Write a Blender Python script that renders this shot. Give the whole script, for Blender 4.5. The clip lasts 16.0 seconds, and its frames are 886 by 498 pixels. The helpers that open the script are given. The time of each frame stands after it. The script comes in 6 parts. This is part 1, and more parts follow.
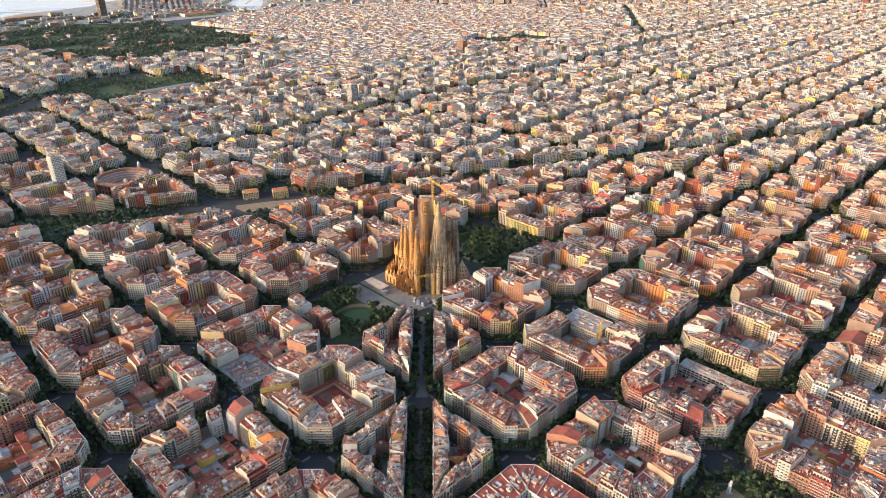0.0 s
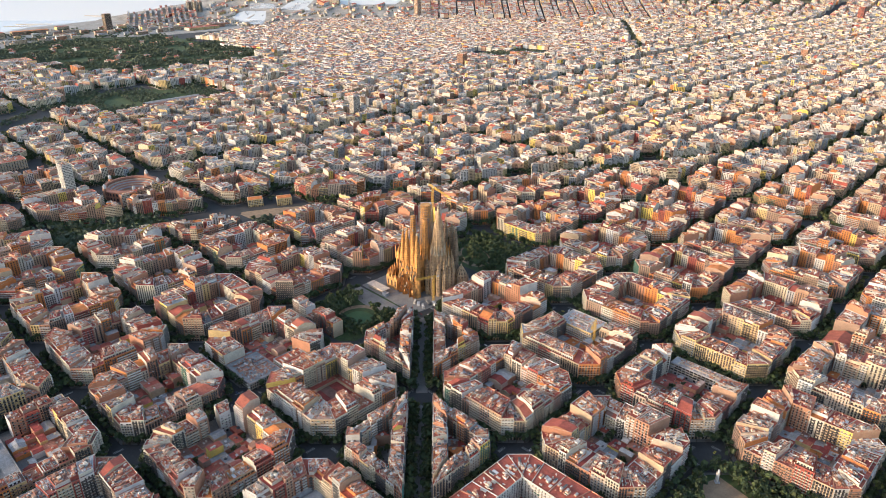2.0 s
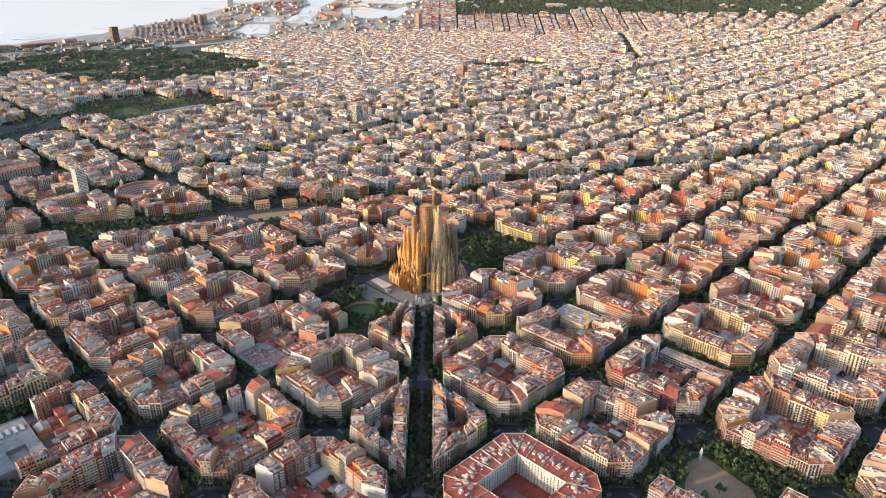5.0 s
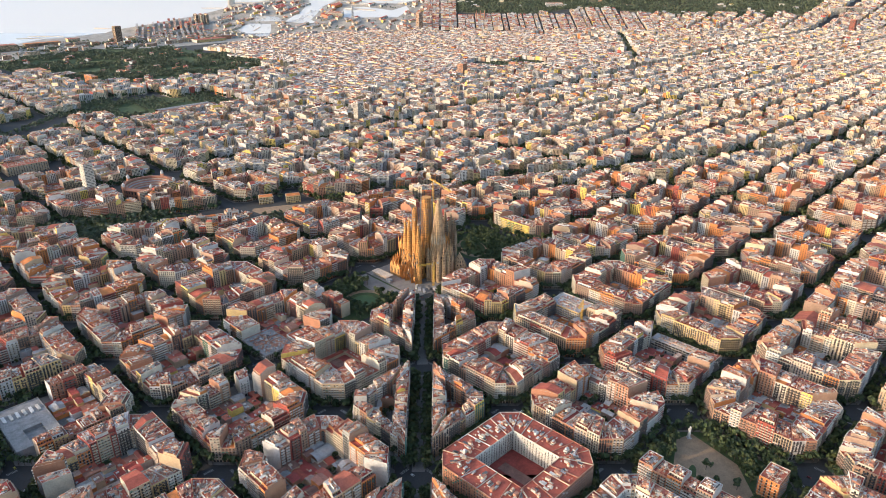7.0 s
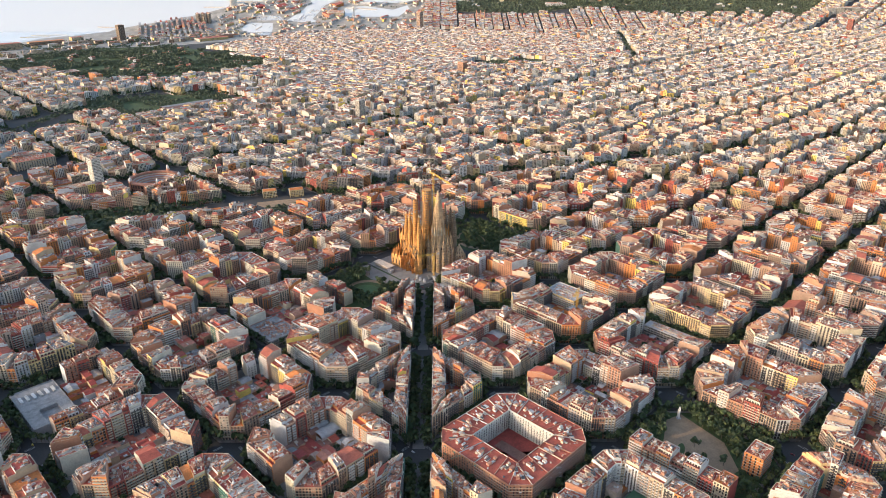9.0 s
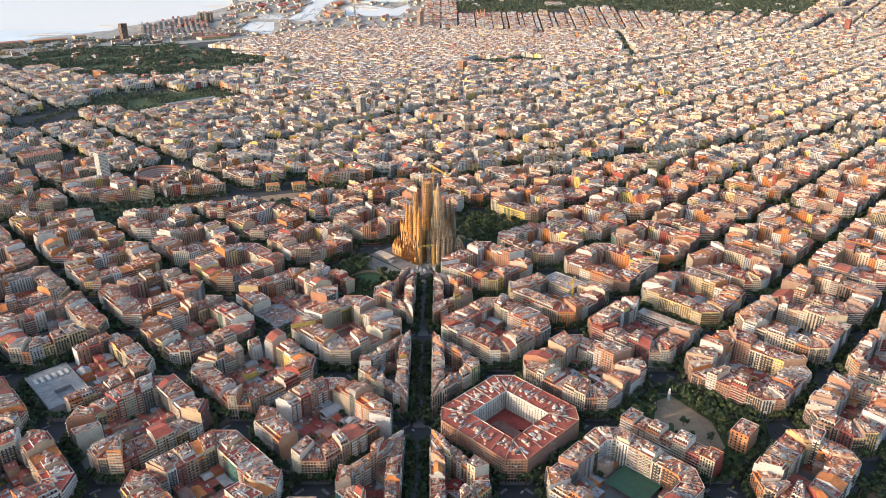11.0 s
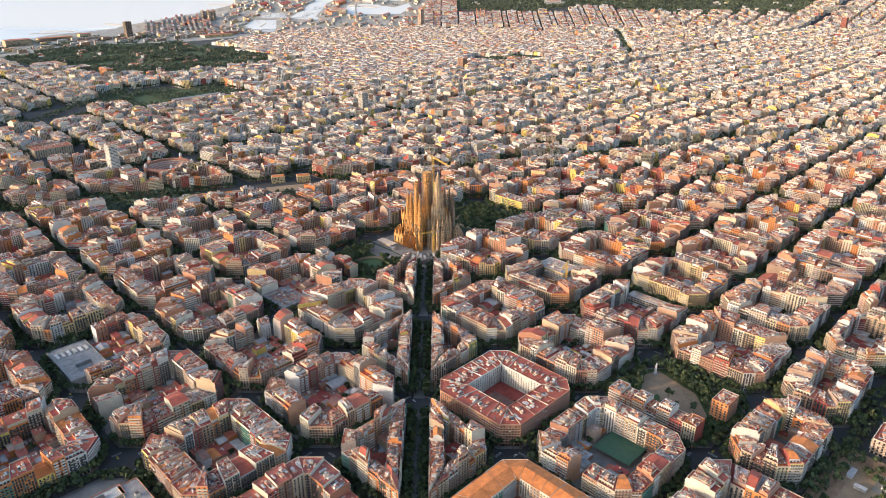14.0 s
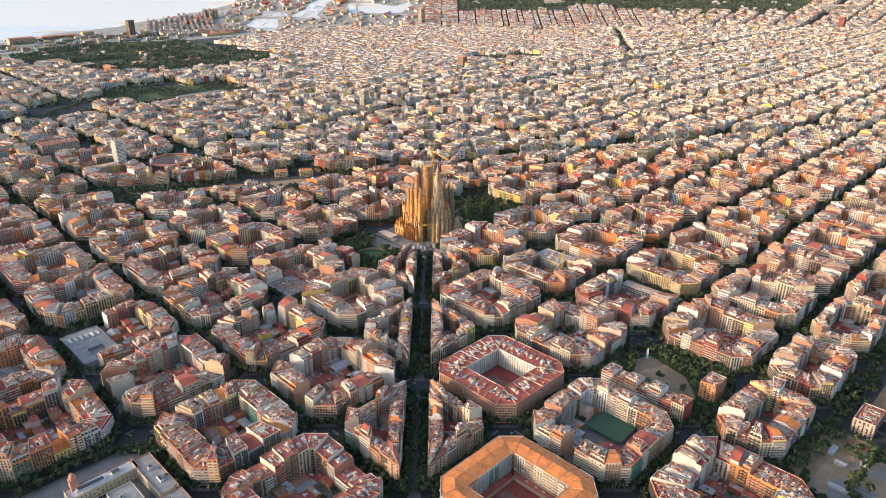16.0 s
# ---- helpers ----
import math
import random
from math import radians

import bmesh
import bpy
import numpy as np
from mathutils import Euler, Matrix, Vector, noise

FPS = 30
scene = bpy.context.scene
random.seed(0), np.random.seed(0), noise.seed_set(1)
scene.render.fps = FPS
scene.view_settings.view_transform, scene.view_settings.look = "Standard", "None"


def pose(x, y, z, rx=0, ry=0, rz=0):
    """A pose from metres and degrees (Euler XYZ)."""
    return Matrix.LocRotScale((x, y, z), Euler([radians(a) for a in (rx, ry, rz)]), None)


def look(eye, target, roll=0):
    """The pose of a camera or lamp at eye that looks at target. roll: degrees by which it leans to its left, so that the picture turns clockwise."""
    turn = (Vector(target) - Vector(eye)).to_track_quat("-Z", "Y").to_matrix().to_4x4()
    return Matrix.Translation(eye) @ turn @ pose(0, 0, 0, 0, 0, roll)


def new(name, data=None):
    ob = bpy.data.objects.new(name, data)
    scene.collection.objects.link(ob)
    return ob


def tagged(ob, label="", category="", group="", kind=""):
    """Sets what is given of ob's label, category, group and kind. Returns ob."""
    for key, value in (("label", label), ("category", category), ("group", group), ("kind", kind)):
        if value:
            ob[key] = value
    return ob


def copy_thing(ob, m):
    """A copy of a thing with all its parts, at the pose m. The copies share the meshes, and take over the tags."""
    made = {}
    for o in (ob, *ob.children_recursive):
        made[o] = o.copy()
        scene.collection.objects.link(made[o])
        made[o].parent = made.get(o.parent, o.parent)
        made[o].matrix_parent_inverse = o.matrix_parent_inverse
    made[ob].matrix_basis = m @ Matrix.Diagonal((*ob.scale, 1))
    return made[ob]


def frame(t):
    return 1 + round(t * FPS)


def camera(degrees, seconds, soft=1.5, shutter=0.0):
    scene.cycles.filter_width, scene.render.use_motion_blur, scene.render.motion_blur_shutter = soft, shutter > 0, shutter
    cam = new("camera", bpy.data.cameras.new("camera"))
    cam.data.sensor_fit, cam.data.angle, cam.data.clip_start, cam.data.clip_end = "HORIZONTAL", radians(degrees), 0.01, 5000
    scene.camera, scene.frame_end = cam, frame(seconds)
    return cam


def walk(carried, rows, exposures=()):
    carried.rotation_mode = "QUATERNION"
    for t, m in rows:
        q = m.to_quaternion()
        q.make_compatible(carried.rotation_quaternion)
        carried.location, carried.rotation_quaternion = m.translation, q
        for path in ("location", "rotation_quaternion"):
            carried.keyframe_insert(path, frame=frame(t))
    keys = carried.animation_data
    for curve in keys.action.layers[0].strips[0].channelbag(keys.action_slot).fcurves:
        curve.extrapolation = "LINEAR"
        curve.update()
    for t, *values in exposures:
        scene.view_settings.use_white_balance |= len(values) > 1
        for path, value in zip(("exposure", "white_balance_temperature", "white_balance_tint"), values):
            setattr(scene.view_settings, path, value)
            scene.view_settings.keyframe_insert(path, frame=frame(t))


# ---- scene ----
# World: X runs along the streets that lead inland-south, Y towards the sea, both along the city grid.
cam = camera(65.00, 16.0, soft=0.62)
ROWS = [
    (0.0, -538.09, -565.47, 464.72, -45.487, -25.601, 0.020),
    (0.5, -543.73, -571.38, 464.71, -45.474, -25.302, 0.020),
    (1.0, -549.40, -577.31, 464.70, -45.478, -25.022, -0.016),
    (1.5, -555.09, -583.25, 464.67, -45.467, -24.750, -0.029),
    (2.0, -560.82, -589.17, 464.64, -45.452, -24.477, -0.046),
    (2.5, -566.54, -595.04, 464.61, -45.434, -24.199, 0.000),
    (3.0, -572.27, -600.91, 464.56, -45.423, -23.932, -0.022),
    (3.5, -577.99, -606.82, 464.49, -45.417, -23.678, -0.022),
    (4.0, -583.66, -612.76, 464.39, -45.401, -23.502, -0.035),
    (6.5, -611.78, -642.61, 463.15, -45.341, -23.405, -0.011),
    (7.0, -617.39, -648.54, 463.06, -45.329, -23.415, -0.013),
    (7.5, -623.04, -654.45, 462.98, -45.308, -23.422, -0.036),
    (8.0, -628.72, -660.34, 462.90, -45.309, -23.430, -0.048),
    (8.5, -634.40, -666.22, 462.82, -45.315, -23.435, -0.067),
    (9.0, -640.05, -672.07, 462.73, -45.296, -23.424, -0.077),
    (11.5, -668.28, -701.47, 461.60, -45.295, -23.441, -0.150),
    (12.0, -673.95, -707.40, 461.51, -45.293, -23.449, -0.140),
    (12.5, -679.62, -713.36, 461.44, -45.275, -23.456, -0.138),
    (13.0, -685.26, -719.36, 461.37, -45.260, -23.458, -0.146),
    (13.5, -690.89, -725.37, 461.31, -45.254, -23.471, -0.154),
    (14.0, -696.52, -731.38, 461.26, -45.238, -23.493, -0.169),
    (14.5, -702.14, -737.41, 461.22, -45.235, -23.502, -0.161),
    (15.0, -707.76, -743.42, 461.19, -45.229, -23.517, -0.195),
    (15.5, -713.36, -749.38, 461.17, -45.215, -23.530, -0.215),
    (16.0, -718.94, -755.36, 461.15, -45.212, -23.533, -0.223),
]
EXPOSURE = 1.53
walk(cam, [(t, pose(x, y, z, 90 + pitch, 0, yaw) @ pose(0, 0, 0, 0, 0, -roll)) for t, x, y, z, yaw, pitch, roll in ROWS],
     exposures=[(0.0, EXPOSURE), (16.0, EXPOSURE)])

# ---- light: a low, warm morning sun over the sea side, and a hazy sky ----
SUN_AZ, SUN_EL = -66.0, 14.0          # degrees clockwise from +Y; degrees above the horizon
world = bpy.data.worlds.new("world")
scene.world = world
world.use_nodes = True
sky = world.node_tree.nodes.new("ShaderNodeTexSky")
sky.sky_type, sky.sun_disc = "NISHITA", False
sky.sun_elevation, sky.sun_rotation = radians(SUN_EL), radians(SUN_AZ)
sky.air_density, sky.dust_density, sky.ozone_density = 1.0, 1.8, 1.3
background = world.node_tree.nodes["Background"]
background.inputs["Strength"].default_value = 0.15
world.node_tree.links.new(sky.outputs[0], background.inputs["Color"])
sun_way = Vector((math.sin(radians(SUN_AZ)) * math.cos(radians(SUN_EL)), math.cos(radians(SUN_AZ)) * math.cos(radians(SUN_EL)), math.sin(radians(SUN_EL))))
sun = new("sun", bpy.data.lights.new("sun", "SUN"))
sun.data.energy, sun.data.angle, sun.data.color = 1.42, radians(0.8), (1.0, 0.785, 0.565)
sun.matrix_world = look(sun_way * 900, (0, 0, 0))


# ---- materials ----
def material(name, rough=0.8, metal=0.0):
    m = bpy.data.materials.new(name)
    m.use_nodes = True
    b = m.node_tree.nodes["Principled BSDF"]
    b.inputs["Roughness"].default_value, b.inputs["Metallic"].default_value = rough, metal
    return m, m.node_tree, b


def ramp_node(nt, stops, constant=False):
    r = nt.nodes.new("ShaderNodeValToRGB")
    e = r.color_ramp.elements
    while len(e) < len(stops):
        e.new(0.5)
    for k, (p, c) in enumerate(stops):
        e[k].position, e[k].color = p, (*c, 1)
    r.color_ramp.interpolation = "CONSTANT" if constant else "LINEAR"
    return r


def noise_node(nt, size, detail=3.0, rough=0.6):
    """Noise in world metres; size is the width of its larger spots."""
    g = nt.nodes.new("ShaderNodeNewGeometry")
    n = nt.nodes.new("ShaderNodeTexNoise")
    n.inputs["Scale"].default_value, n.inputs["Detail"].default_value, n.inputs["Roughness"].default_value = 1.0 / size, detail, rough
    nt.links.new(g.outputs["Position"], n.inputs["Vector"])
    return n


def mixed(nt, kind, fac, a, b):
    m = nt.nodes.new("ShaderNodeMix")
    m.data_type, m.blend_type = "RGBA", kind
    for socket, value in ((m.inputs[0], fac), (m.inputs[6], a), (m.inputs[7], b)):
        if hasattr(value, "is_linked"):
            nt.links.new(value, socket)
        else:
            socket.default_value = value
    return m.outputs[2]


def grimed(nt, colour, coarse, fine, amount):
    """Colour with stains at two scales."""
    for size, span in ((coarse, amount), (fine, amount * 0.8)):
        n = noise_node(nt, size)
        r = ramp_node(nt, [(0.3, (1 - span,) * 3), (0.7, (1 + span * 0.35,) * 3)])
        nt.links.new(n.outputs[0], r.inputs[0])
        colour = mixed(nt, "MULTIPLY", 1.0, colour, r.outputs[0])
    return colour


def bumped(nt, b, size, strength, distance):
    n = noise_node(nt, size, 4)
    k = nt.nodes.new("ShaderNodeBump")
    k.inputs["Strength"].default_value, k.inputs["Distance"].default_value = strength, distance
    nt.links.new(n.outputs[0], k.inputs["Height"])
    nt.links.new(k.outputs[0], b.inputs["Normal"])


def palette(name, colours, coarse=9.0, fine=1.3, amount=0.25, rough=0.85, bump=0.0):
    """A material whose base colour is chosen from a palette by the face attribute 'pick' (0 to 1)."""
    m, nt, b = material(name, rough)
    a = nt.nodes.new("ShaderNodeAttribute")
    a.attribute_name = "pick"
    r = ramp_node(nt, [(k / len(colours), c) for k, c in enumerate(colours)], True)
    nt.links.new(a.outputs["Fac"], r.inputs[0])
    nt.links.new(grimed(nt, r.outputs[0], coarse, fine, amount), b.inputs["Base Color"])
    if bump:
        bumped(nt, b, fine, 0.6, bump)
    return m


def plain(name, colour, coarse=5.0, fine=0.8, amount=0.2, rough=0.8, metal=0.0, bump=0.0):
    m, nt, b = material(name, rough, metal)
    rgb = nt.nodes.new("ShaderNodeRGB")
    rgb.outputs[0].default_value = (*colour, 1)
    nt.links.new(grimed(nt, rgb.outputs[0], coarse, fine, amount), b.inputs["Base Color"])
    if bump:
        bumped(nt, b, fine, 0.6, bump)
    return m


WALL_COLOURS = [(0.57, 0.465, 0.32), (0.48, 0.345, 0.225), (0.59, 0.525, 0.42), (0.58, 0.54, 0.49), (0.42, 0.25, 0.165), (0.60, 0.43, 0.20), (0.43, 0.20, 0.12), (0.34, 0.075, 0.055),
                (0.56, 0.42, 0.32), (0.38, 0.37, 0.37), (0.61, 0.59, 0.57), (0.58, 0.21, 0.065), (0.72, 0.52, 0.13), (0.35, 0.23, 0.17)]
ROOF_COLOURS = [(0.42, 0.095, 0.06), (0.46, 0.125, 0.075), (0.31, 0.058, 0.045), (0.46, 0.20, 0.14), (0.43, 0.125, 0.09), (0.48, 0.32, 0.25), (0.30, 0.28, 0.27), (0.55, 0.51, 0.47),
                (0.38, 0.07, 0.055), (0.27, 0.135, 0.10), (0.64, 0.21, 0.06), (0.42, 0.41, 0.41)]
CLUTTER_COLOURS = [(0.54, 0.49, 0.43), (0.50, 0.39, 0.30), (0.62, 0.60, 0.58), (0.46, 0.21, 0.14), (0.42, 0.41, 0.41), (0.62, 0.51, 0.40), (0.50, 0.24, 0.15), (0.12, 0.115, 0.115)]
BALCONY_COLOURS = [(0.10, 0.09, 0.085), (0.55, 0.48, 0.38), (0.66, 0.62, 0.56), (0.30, 0.20, 0.15), (0.14, 0.13, 0.12), (0.44, 0.42, 0.40), (0.60, 0.50, 0.36), (0.10, 0.22, 0.17)]
M_WALL = palette("rendered_wall", WALL_COLOURS, 11, 1.7, 0.22, 0.9)
M_ROOF = palette("terrace_tile", ROOF_COLOURS, 6, 1.1, 0.34, 0.85)
M_CLUTTER = palette("roof_plaster", CLUTTER_COLOURS, 5, 0.9, 0.25, 0.85)
M_BALCONY = palette("balcony_rail", BALCONY_COLOURS, 5, 0.7, 0.2, 0.6)
M_WINDOW = palette("window_glass", [(0.018, 0.018, 0.021), (0.026, 0.022, 0.02), (0.06, 0.036, 0.024), (0.015, 0.016, 0.019), (0.24, 0.19, 0.14), (0.03, 0.045, 0.04), (0.08, 0.07, 0.065)], 4, 0.9, 0.25, 0.4)
M_WINDOW.node_tree.nodes["Principled BSDF"].inputs["Specular IOR Level"].default_value = 0.3
M_ASPHALT = plain("asphalt", (0.05, 0.048, 0.047), 30, 2.0, 0.25, 0.9)
M_PAVE = plain("pavement_tile", (0.20, 0.18, 0.165), 12, 1.5, 0.25, 0.9)
M_PLAZA = plain("plaza_stone", (0.24, 0.22, 0.20), 12, 1.4, 0.25, 0.9)
M_SAND = plain("sandy_ground", (0.33, 0.22, 0.135), 9, 1.2, 0.25, 0.95)
M_LAWN = plain("lawn", (0.06, 0.09, 0.028), 8, 1.0, 0.35, 0.95)
M_POND = plain("pond_water", (0.05, 0.10, 0.025), 9, 2.0, 0.2, 0.7)
M_LEAF = palette("plane_leaf", [(0.032, 0.056, 0.017), (0.048, 0.074, 0.022), (0.031, 0.052, 0.021), (0.068, 0.090, 0.025), (0.052, 0.066, 0.025), (0.095, 0.100, 0.028)], 14, 2.0, 0.25, 0.8)
# greens lightened to carry the haze over the farther woods in their colour
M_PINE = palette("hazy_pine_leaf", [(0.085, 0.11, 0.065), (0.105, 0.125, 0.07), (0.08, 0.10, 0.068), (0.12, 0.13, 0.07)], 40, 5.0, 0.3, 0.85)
M_BARK = plain("bark", (0.12, 0.09, 0.065), 2, 0.4, 0.3, 0.95)
M_PAINT = plain("road_paint", (0.36, 0.35, 0.33), 6, 0.7, 0.45, 0.8)


# ---- the lie of the land: level city, then a long climb towards the hill and the skyline ----
CLIMB_FROM, CLIMB = 3400.0, 0.256      # where it begins, along the diagonal of the grid, and its slope


def climb(x, y):
    return CLIMB * np.clip((np.asarray(x) + np.asarray(y)) / math.sqrt(2) - CLIMB_FROM, 0.0, 960.0)


# ---- mesh tools ----
class Batch:
    """Quads and polygons gathered into one mesh; every face carries a palette value."""

    def __init__(self):
        self.v, self.q, self.qp, self.n, self.poly = [], [], [], 0, []

    def quads(self, c, pick):
        """c: (m, 4, 3) corners; pick: a number or m numbers."""
        c = np.asarray(c, float).reshape(-1, 4, 3)
        m = len(c)
        self.v.append(c.reshape(-1, 3))
        self.q.append(self.n + np.arange(4 * m).reshape(m, 4))
        self.qp.append(np.broadcast_to(np.asarray(pick, float), (m,)))
        self.n += 4 * m

    def polygon(self, pts, z, pick):
        pts = [(p[0], p[1], p[2] if len(p) > 2 else z) for p in pts]
        self.v.append(np.array(pts, float))
        self.poly.append((list(range(self.n, self.n + len(pts))), pick))
        self.n += len(pts)

    def drape(self, poly, z, pick):
        """A polygon laid on the ground, folded where the climb begins."""
        h = CLIMB_FROM / math.sqrt(2)
        for s in (0.7071, -0.7071):
            piece = cut_plane(list(poly), (h, h), (s, s))
            if piece:
                self.polygon(piece, z, pick)

    def boxes(self, base, along, size, pick, top=None, back=True):
        """Upright boxes: base centre (m, 3), unit direction of the length (m, 2), size (m, 3); the underside is left out."""
        base, along, size = (np.atleast_2d(np.asarray(a, float)) for a in (base, along, size))
        m = max(len(base), len(along), len(size))
        base, along, size = (np.broadcast_to(a, (m, a.shape[1])) for a in (base, along, size))
        ex = np.concatenate([along, np.zeros((m, 1))], 1) * size[:, :1] / 2
        ey = np.stack([-along[:, 1], along[:, 0], np.zeros(m)], 1) * size[:, 1:2] / 2
        ez = np.array([0, 0, 1.0]) * size[:, 2:3]
        a, b, c, d = base - ex - ey, base + ex - ey, base + ex + ey, base - ex + ey
        A, B_, C, D = a + ez, b + ez, c + ez, d + ez
        sides = np.stack([np.stack(f, 1) for f in ((a, b, B_, A), (b, c, C, B_), (d, a, A, D), (c, d, D, C))[:4 if back else 3]], 1).reshape(-1, 4, 3)
        pick = np.broadcast_to(np.asarray(pick, float), (m,))
        self.quads(sides, np.repeat(pick, 4 if back else 3))
        self.quads(np.stack([A, B_, C, D], 1), pick if top is None else top)

    def mesh(self, name):
        me = bpy.data.meshes.new(name)
        if not self.n:
            return me
        v = np.concatenate(self.v)
        v[:, 2] += climb(v[:, 0], v[:, 1])
        q = np.concatenate(self.q) if self.q else np.zeros((0, 4), int)
        idx = np.concatenate([q.ravel()] + [np.array(p, int) for p, _ in self.poly]) if self.poly else q.ravel()
        sizes = np.concatenate([np.full(len(q), 4), np.array([len(p) for p, _ in self.poly], int)]).astype(int)
        starts = np.concatenate([[0], np.cumsum(sizes)[:-1]]).astype(np.int32)
        me.vertices.add(len(v))
        me.vertices.foreach_set("co", v.astype(np.float32).ravel())
        me.loops.add(len(idx))
        me.loops.foreach_set("vertex_index", idx.astype(np.int32))
        me.polygons.add(len(sizes))
        me.polygons.foreach_set("loop_start", starts)
        me.update(calc_edges=True)
        pick = np.concatenate(self.qp + [np.array([p for _, p in self.poly], float)]) if self.qp or self.poly else np.zeros(0)
        me.attributes.new("pick", "FLOAT", "FACE").data.foreach_set("value", pick.astype(np.float32))
        return me


def thing(name, label, category, at=(0, 0, 0), group="", kind=""):
    ob = new(name)
    ob.location = at
    ob.empty_display_size = 1.0
    return tagged(ob, label, category, group, kind)


def part(name, batch, mat, parent=None, label="", kind=""):
    """Links a batch (or a bmesh, in world metres) as one mesh object, under a thing if one is given."""
    if isinstance(batch, Batch):
        me = batch.mesh(name)
    else:
        me = bpy.data.meshes.new(name)
        batch.to_mesh(me)
        batch.free()
    if mat:
        me.materials.append(mat)
    ob = new(name, me)
    if parent:
        ob.parent = parent
        at = Vector((0, 0, 0))
        p = parent
        while p:
            at += p.location
            p = p.parent
        if at.length:
            me.transform(Matrix.Translation(-at))
    return tagged(ob, label, kind=kind)


def pk(k, n):
    """The palette value of entry k of n."""
    return (k + 0.5) / n


def rp(rs, weights):
    w = np.array(weights, float)
    return pk(rs.choice(len(w), p=w / w.sum()), len(w))


WALL_W = [7, 15, 7, 5, 16, 5, 14, 8, 10, 3, 3.5, 17, 3, 8]
# far houses lean pale and grey: distance haze put into their colours
WALL_HAZED = [15, 9, 20, 15, 5, 6, 2, 1, 4, 16, 4, 1.2, 2.5, 6]
ROOF_HAZED = [5, 6, 3, 10, 6, 16, 17, 9, 1.5, 9, 1.5, 16]
ROOF_W = [22, 19, 14, 8, 15, 3, 3, 1.5, 10, 6, 6, 1.5]


# ---- plan geometry ----
S = 133.33                            # pitch of the street grid


def cut_plane(poly, p, n):
    """The part of a convex polygon on the side of p to which n points."""
    out = []
    for a, b in zip(poly, poly[1:] + poly[:1]):
        da, db = (a[0] - p[0]) * n[0] + (a[1] - p[1]) * n[1], (b[0] - p[0]) * n[0] + (b[1] - p[1]) * n[1]
        if da >= 0:
            out.append(a)
        if (da >= 0) != (db >= 0):
            t = da / (da - db)
            out.append((a[0] + (b[0] - a[0]) * t, a[1] + (b[1] - a[1]) * t))
    clean = []
    for q in out:
        if not clean or math.dist(q, clean[-1]) > 0.5:
            clean.append(q)
    if len(clean) > 1 and math.dist(clean[0], clean[-1]) < 0.5:
        clean.pop()
    return clean if len(clean) > 2 else []


def area(poly):
    return 0.5 * sum(a[0] * b[1] - b[0] * a[1] for a, b in zip(poly, poly[1:] + poly[:1])) if poly else 0.0


def centre(poly):
    return (sum(p[0] for p in poly) / len(poly), sum(p[1] for p in poly) / len(poly))


def inset(poly, d):
    """Each edge of a counter-clockwise convex polygon moved inwards by d; one vertex for each vertex."""
    n = len(poly)
    lines = []
    for a, b in zip(poly, poly[1:] + poly[:1]):
        l = math.dist(a, b)
        nx, ny = -(b[1] - a[1]) / l, (b[0] - a[0]) / l
        lines.append((nx, ny, nx * a[0] + ny * a[1] + d))
    out = []
    for k in range(n):
        a1, b1, c1 = lines[k - 1]
        a2, b2, c2 = lines[k]
        det = a1 * b2 - a2 * b1
        if abs(det) < 1e-6:
            out.append((poly[k][0] + a2 * d, poly[k][1] + b2 * d))
        else:
            out.append(((c1 * b2 - c2 * b1) / det, (a1 * c2 - a2 * c1) / det))
    return out


def octagon(x0, x1, y0, y1, c):
    return [(x0 + c, y0), (x1 - c, y0), (x1, y0 + c), (x1, y1 - c), (x1 - c, y1), (x0 + c, y1), (x0, y1 - c), (x0, y0 + c)]


def split(rs, poly, least):
    """Random pieces of a convex polygon, none much larger than `least` square metres."""
    if not poly:
        return []
    if area(poly) < least * rs.uniform(1.0, 2.2):
        return [poly]
    e = max(zip(poly, poly[1:] + poly[:1]), key=lambda ab: math.dist(*ab))
    l = math.dist(*e)
    d = ((e[1][0] - e[0][0]) / l, (e[1][1] - e[0][1]) / l)
    t = rs.uniform(0.35, 0.65) * l
    p = (e[0][0] + d[0] * t, e[0][1] + d[1] * t)
    return split(rs, cut_plane(poly, p, d), least) + split(rs, cut_plane(poly, p, (-d[0], -d[1])), least)


# ---- houses ----
STOREY = 3.1


